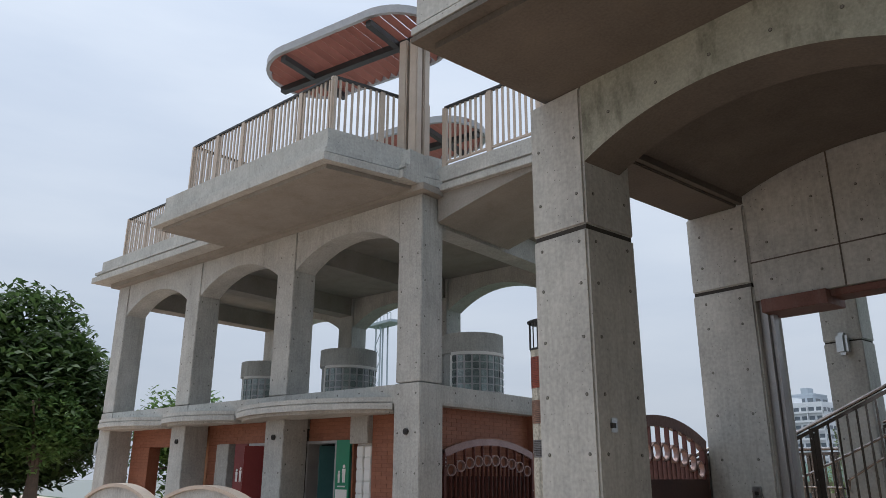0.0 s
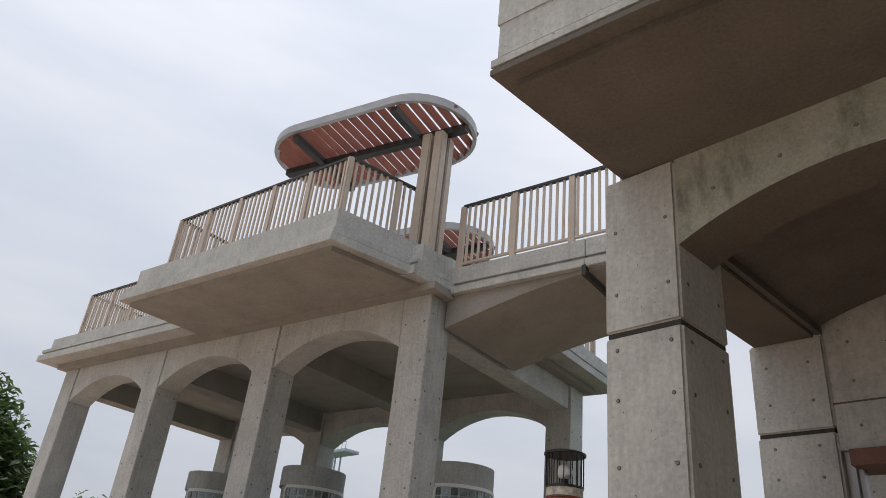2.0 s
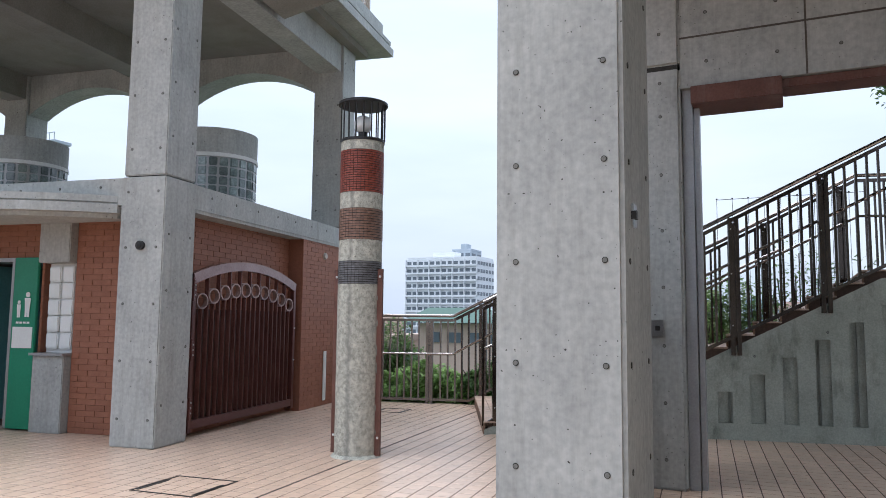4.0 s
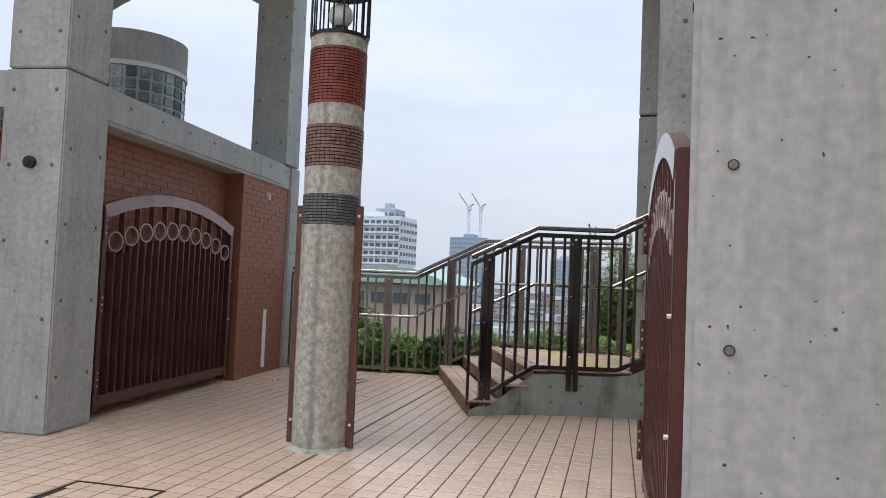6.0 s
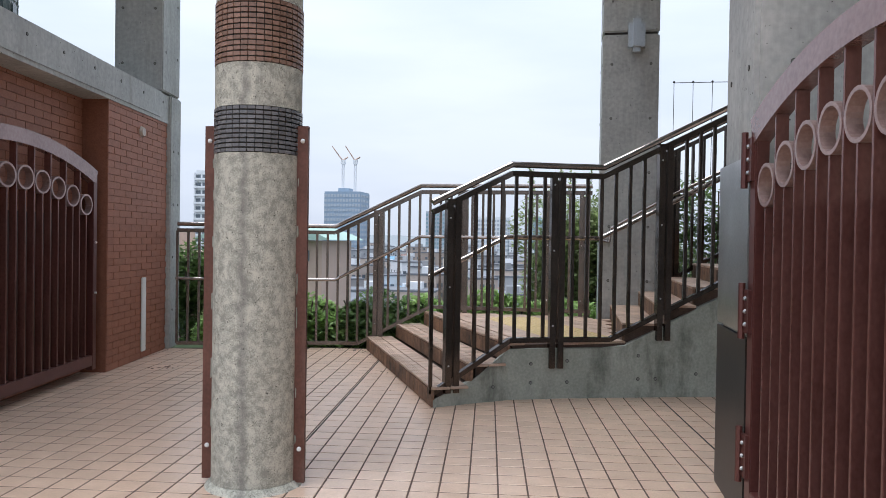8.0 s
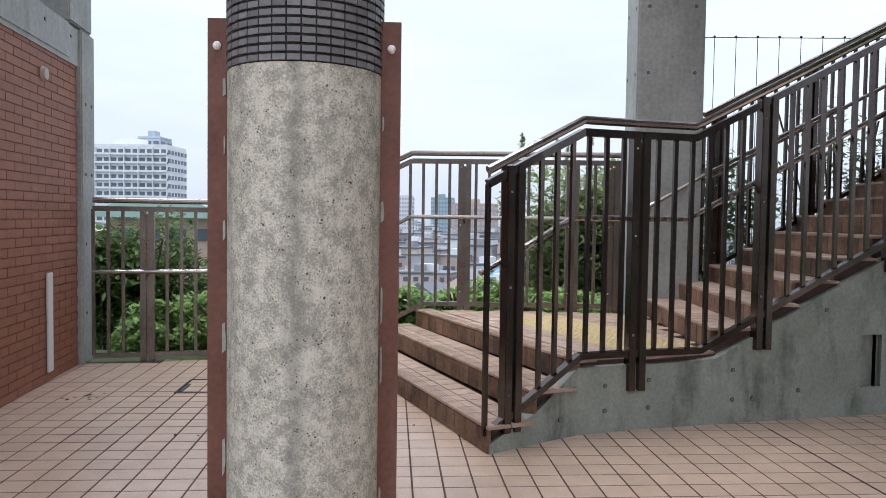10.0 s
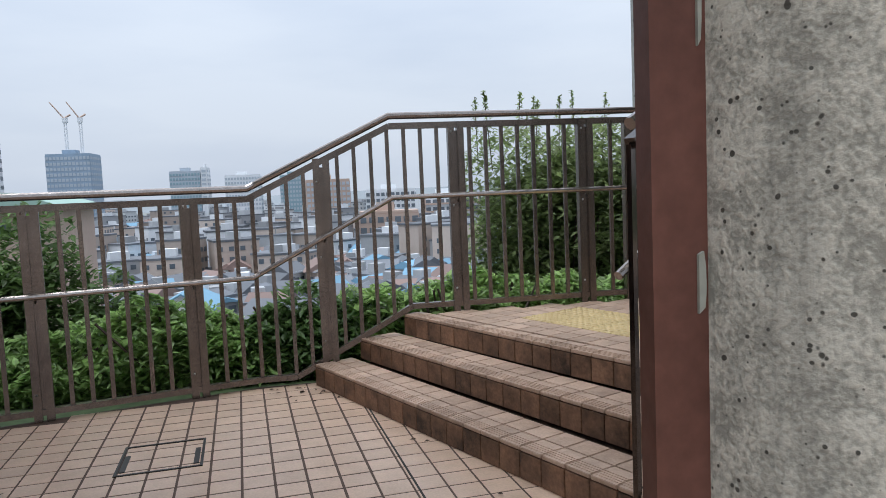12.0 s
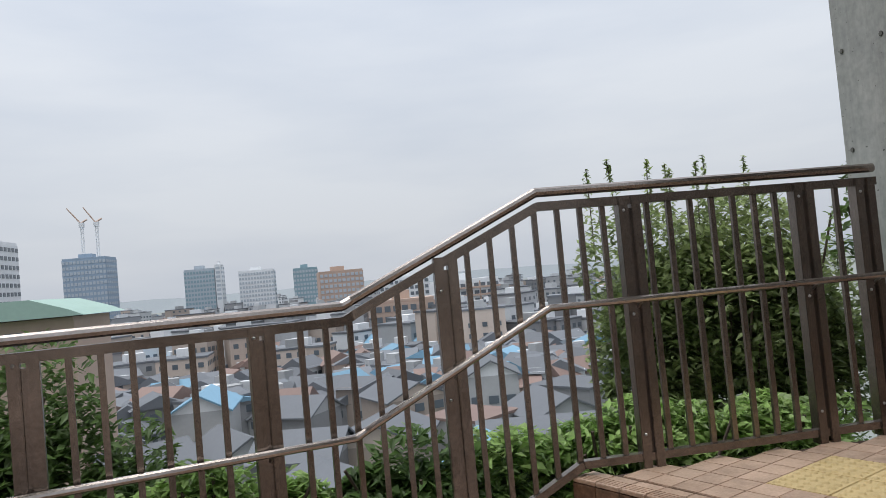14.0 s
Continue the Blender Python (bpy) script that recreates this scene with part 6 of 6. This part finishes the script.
spots = [(-46, 88, 5.6, 9), (-33, 70, 4.5, 12), (-24, 64, 4.6, 20), (-16, 60, 4.4, -35), (-9, 66, 5.0, 15), (-2, 62, 5.2, 70), (5, 70, 5.4, 10), (11, 80, 5.4, 80), (-29, 92, 5.6, -60), (-20, 96, 5.5, 25), (-12, 90, 5.6, 75), (-3, 94, 5.6, -15), (8, 100, 5.8, 40), (18, 98, 5.6, 5), (-40, 112, 5.6, 30), (-27, 120, 8.2, 0), (-14, 122, 5.6, 60), (2, 126, 5.8, 20), (16, 124, 8.0, -10), (28, 118, 5.6, 35)]
for i, (cx, cy, h, turn) in enumerate(spots):
    base = ground_height(cx, cy) - 0.5
    kind = ("grey tiled", "red-brown tiled", "blue metal")[0 if i % 3 else (i // 3) % 3]
    roof_mat = TOWN_ROOFS[0 if i % 3 else (i // 3) % 3]
    h += 2.5
    wall, roof, glass = house_parts(cx, cy, base, 8.0 + i % 3, 9.0 + i % 2 * 2, h, 2.2, turn, flat=i % 7 == 5)
    house = thing("house", f"town house with a {kind} roof below the hill", "house", "houses below the hill", place=Matrix.Translation((cx, cy, base)))
    part("wall", wall, TOWN_WALLS[i % 3], house)
    part("roof", roof, roof_mat, house)
    for m in glass:
        shared("window", flat_window(1.5, 1.2, TOWN_WINDOW), house, m)

lodge = thing("green_roofed_hall", "low tan hall with a wide pale green copper roof", "hall", place=Matrix.Translation((-40, 92, -20)))
part("wall", box_bm((-47, 88, -24), (-33.5, 100, 0.9)), FAR_TAN, lodge)
bm = bmesh.new()
add_prism(bm, [(-49, 1.0), (-32, 1.0), (-33.5, 1.7), (-37, 2.9), (-45, 2.9)], 86.5, 101, None, "y")
part("roof", bm, FAR_GREENROOF, lodge)
for x in (-45, -42, -39, -36):
    shared("window", flat_window(1.9, 1.3, TOWN_WINDOW), lodge, Matrix.Translation((x, 88, -0.9)))

# the rest of the town, too many and too far to count
far = [([], []) for _ in range(7)]
for _ in range(2300):
    cy = 135 + 700 * rng.random() ** 1.35
    cx = rng.uniform(-0.62, 0.36) * cy + rng.uniform(-20, 20)
    tall = rng.random() < 0.16 and cy > 200
    h = rng.uniform(10, 16) if tall else rng.uniform(5, 8.5)
    h *= 1 + cy / 2200
    w, d = (rng.uniform(9, 18), rng.uniform(8, 12)) if tall else (rng.uniform(6, 10), rng.uniform(6, 10))
    m = Matrix.Translation((cx, cy, ground_height(cx, cy))) @ Matrix.Rotation(rng.uniform(-1.5, 1.5), 4, "Z")
    which = rng.choice((0, 0, 1, 2))
    square = [(-w / 2, -d / 2), (w / 2, -d / 2), (w / 2, d / 2), (-w / 2, d / 2)]
    store_prism(far[which], square, 0, h, m)
    if tall or rng.random() < 0.2:
        store_prism(far[3], [(x * 1.03, y * 1.03) for x, y in square], h, h + 0.5, m)
        store_prism(far[0], [(x * 0.3, y * 0.3) for x, y in square], h + 0.5, h + 2.4, m)
    else:
        cover = 3 + (0 if rng.random() < 0.66 else rng.choice((1, 1, 2)))
        store_prism(far[cover], [(-w / 2 - 0.5, h - 0.3), (w / 2 + 0.5, h - 0.3), (0, h + rng.uniform(1.4, 2.4))], -d / 2 - 0.4, d / 2 + 0.4, m, "y")
    for f in range(int(h // 2.8)):
        for c in range(4):
            for face in (0, 1):
                place = m @ (Matrix.Translation((-w / 2 + w * (c + 0.5) / 4, -d / 2, 1.6 + 2.8 * f)) if face == 0 else Matrix.Translation((w / 2, -d / 2 + d * (c + 0.5) / 4, 1.6 + 2.8 * f)) @ Matrix.Rotation(1.5708, 4, "Z"))
                store_prism(far[6], [(-0.65, -0.1), (0.65, -0.1), (0.65, 0.1), (-0.65, 0.1)], -0.6, 0.6, place)
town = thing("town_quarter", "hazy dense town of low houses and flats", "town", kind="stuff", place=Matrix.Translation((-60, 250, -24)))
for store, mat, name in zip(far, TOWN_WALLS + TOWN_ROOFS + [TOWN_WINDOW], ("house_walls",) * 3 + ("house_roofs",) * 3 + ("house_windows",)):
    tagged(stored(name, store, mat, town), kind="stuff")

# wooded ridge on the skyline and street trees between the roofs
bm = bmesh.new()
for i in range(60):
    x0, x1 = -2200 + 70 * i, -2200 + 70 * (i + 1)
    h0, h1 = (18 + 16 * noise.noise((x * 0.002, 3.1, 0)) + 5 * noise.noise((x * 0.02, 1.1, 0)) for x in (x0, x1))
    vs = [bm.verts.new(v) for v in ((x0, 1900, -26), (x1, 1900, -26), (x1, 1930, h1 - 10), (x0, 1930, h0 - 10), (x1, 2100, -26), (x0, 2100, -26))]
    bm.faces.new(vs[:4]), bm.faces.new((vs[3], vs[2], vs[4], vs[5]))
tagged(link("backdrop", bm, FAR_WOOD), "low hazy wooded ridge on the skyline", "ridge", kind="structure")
store = ([], [])
for _ in range(110):
    cy = rng.uniform(40, 330)
    cx = rng.uniform(-0.6, 0.36) * cy
    leaf_cloud(store, (cx, cy, ground_height(cx, cy) + 2.5), (2.2, 2.2, 2.6), 130, 0.6, rng, clumps=7)
tagged(stored("street_trees", store, LEAF_TREE), "small green trees scattered between the roofs", "trees", kind="stuff")

# ---------------------------------------------------------------- paving, laid last
PITCH, TILT = 0.157, 6.0
floor = thing("floor", "salmon square paving tiles with dark joints", "paving", kind="structure")
EDGE_LINE = [(-60, 12.75), (-9.44, 12.86), (-7.62, 13.38), (-4.64, 13.4), (8, 13.4)]
bm = bmesh.new()
add_prism(bm, [(-60, -25)] + EDGE_LINE + [(8, -25)], -0.055, -0.0015)
bed = part("grout_bed", bm, GROUT, floor)
bm = bmesh.new()
add_prism(bm, [(-60, -25), (-15, -25), (-15, 12.73), (-60, 12.73)], -0.012, 0.0)
add_prism(bm, [(-15, -25), (8, -25), (8, -2.0), (-15, -2.0)], -0.012, 0.0)
add_prism(bm, [(3.5, -2.0), (8, -2.0), (8, 13.3), (3.5, 13.3)], -0.012, 0.0)
part("outlying_paving", bm, TILE_REST, floor)
spin = Matrix.Rotation(radians(TILT), 4, "Z")
step_zone = [(-5.84, 10.66), (-7.12, 13.4), (-6.9, 13.5), (4, 13.5), (4, 13.4), (1.8, 12.97), (-1.4, 12.18), (-3.6, 11.64), (-4.62, 11.34), (-5.38, 11.07)]
inner_zone = [tuple(at_main(a, b).xy) for a, b in ((0.45, 0.85), (11, 0.85), (11, 5.2), (0.45, 5.2))]
tile_one = mesh_of("tile", box_bm((-0.0747, -0.0747, -0.012), (0.0747, 0.0747, 0), 0.003), TILE)
singles, verts, faces = [], [], []
for i in range(-125, 60):
    for j in range(-30, 100):
        p = spin @ Vector((PITCH * i, PITCH * j, 0))
        if not (-15 < p.x < 3.5 and -2.0 < p.y < 13.4) or p.y > interpolate(EDGE_LINE, p.x) - 0.07:
            continue
        if inside((p.x, p.y), step_zone) or inside((p.x, p.y), inner_zone):
            continue
        if -8.6 < p.x < -6.9 and 10.5 < p.y < 13.2 and len(singles) < 300:
            singles.append(p)
            continue
        lift = 0.0006 * rng.random()
        k = len(verts)
        for z, s in ((-0.012, 0.0747), (lift - 0.003, 0.0747), (lift, 0.0717)):
            verts += [tuple(p + spin @ Vector((sx * s, sy * s, 0)) + Vector((0, 0, z))) for sx, sy in ((-1, -1), (1, -1), (1, 1), (-1, 1))]
        for a in (0, 4):
            faces += [(k + a + q, k + a + (q + 1) % 4, k + a + 4 + (q + 1) % 4, k + a + 4 + q) for q in range(4)]
        faces.append((k + 8, k + 9, k + 10, k + 11))
rest = bpy.data.meshes.new("tiles")
rest.from_pydata(verts, [], faces)
rest.materials.append(TILE_REST)
rest_ob = new("tiles", rest)
rest_ob.parent = bed
tagged(rest_ob, kind="stuff")
for p in singles:
    shared("tile", tile_one, bed, Matrix.Translation(p) @ spin)
for x, y0, y1 in ((-6.72, 2.0, 13.0), (-4.06, -1.0, 11.2)):  # movement joints in the paving
    bm = bmesh.new()
    add_box(bm, (-0.005, y0 - 10.8, 0.0), (0.005, y1 - 10.8, 0.003), Matrix.Translation((x, 10.8, 0)) @ spin)
    part("movement_joint", bm, GROOVE, floor)

# ---------------------------------------------------------------- bricks, laid last
COURSE, LENGTH = 0.068, 0.27
made = {}


def brick_mesh(w, h):
    key = (round(w, 3), round(h, 3))
    if key not in made:
        made[key] = mesh_of("brick", box_bm((0, -0.008, 0), (w, 0.004, h), 0.0025), BRICK)
    return made[key]


for ob, side, s0, s1, face, z0, z1 in brick_fields:
    row, z = 0, z0 + 0.006
    while z + 0.04 < z1:
        h = min(COURSE - 0.005, z1 - z - 0.004)
        s = s0 - (LENGTH / 2 if row % 2 else 0.0)
        while s < s1 - 0.03:
            a, b = max(s, s0) + 0.0022, min(s + LENGTH, s1) - 0.0022
            if b - a > 0.03:
                bump = 0.0015 * rng.random()
                if side == "front":
                    m = MAIN @ Matrix.Translation((a, face - bump, z))
                else:
                    m = MAIN @ Matrix(((0, 1, 0, face - bump), (1, 0, 0, a), (0, 0, 1, z), (0, 0, 0, 1)))
                shared("brick", brick_mesh(b - a, h), ob, m)
            s += LENGTH
        row, z = row + 1, z + COURSE
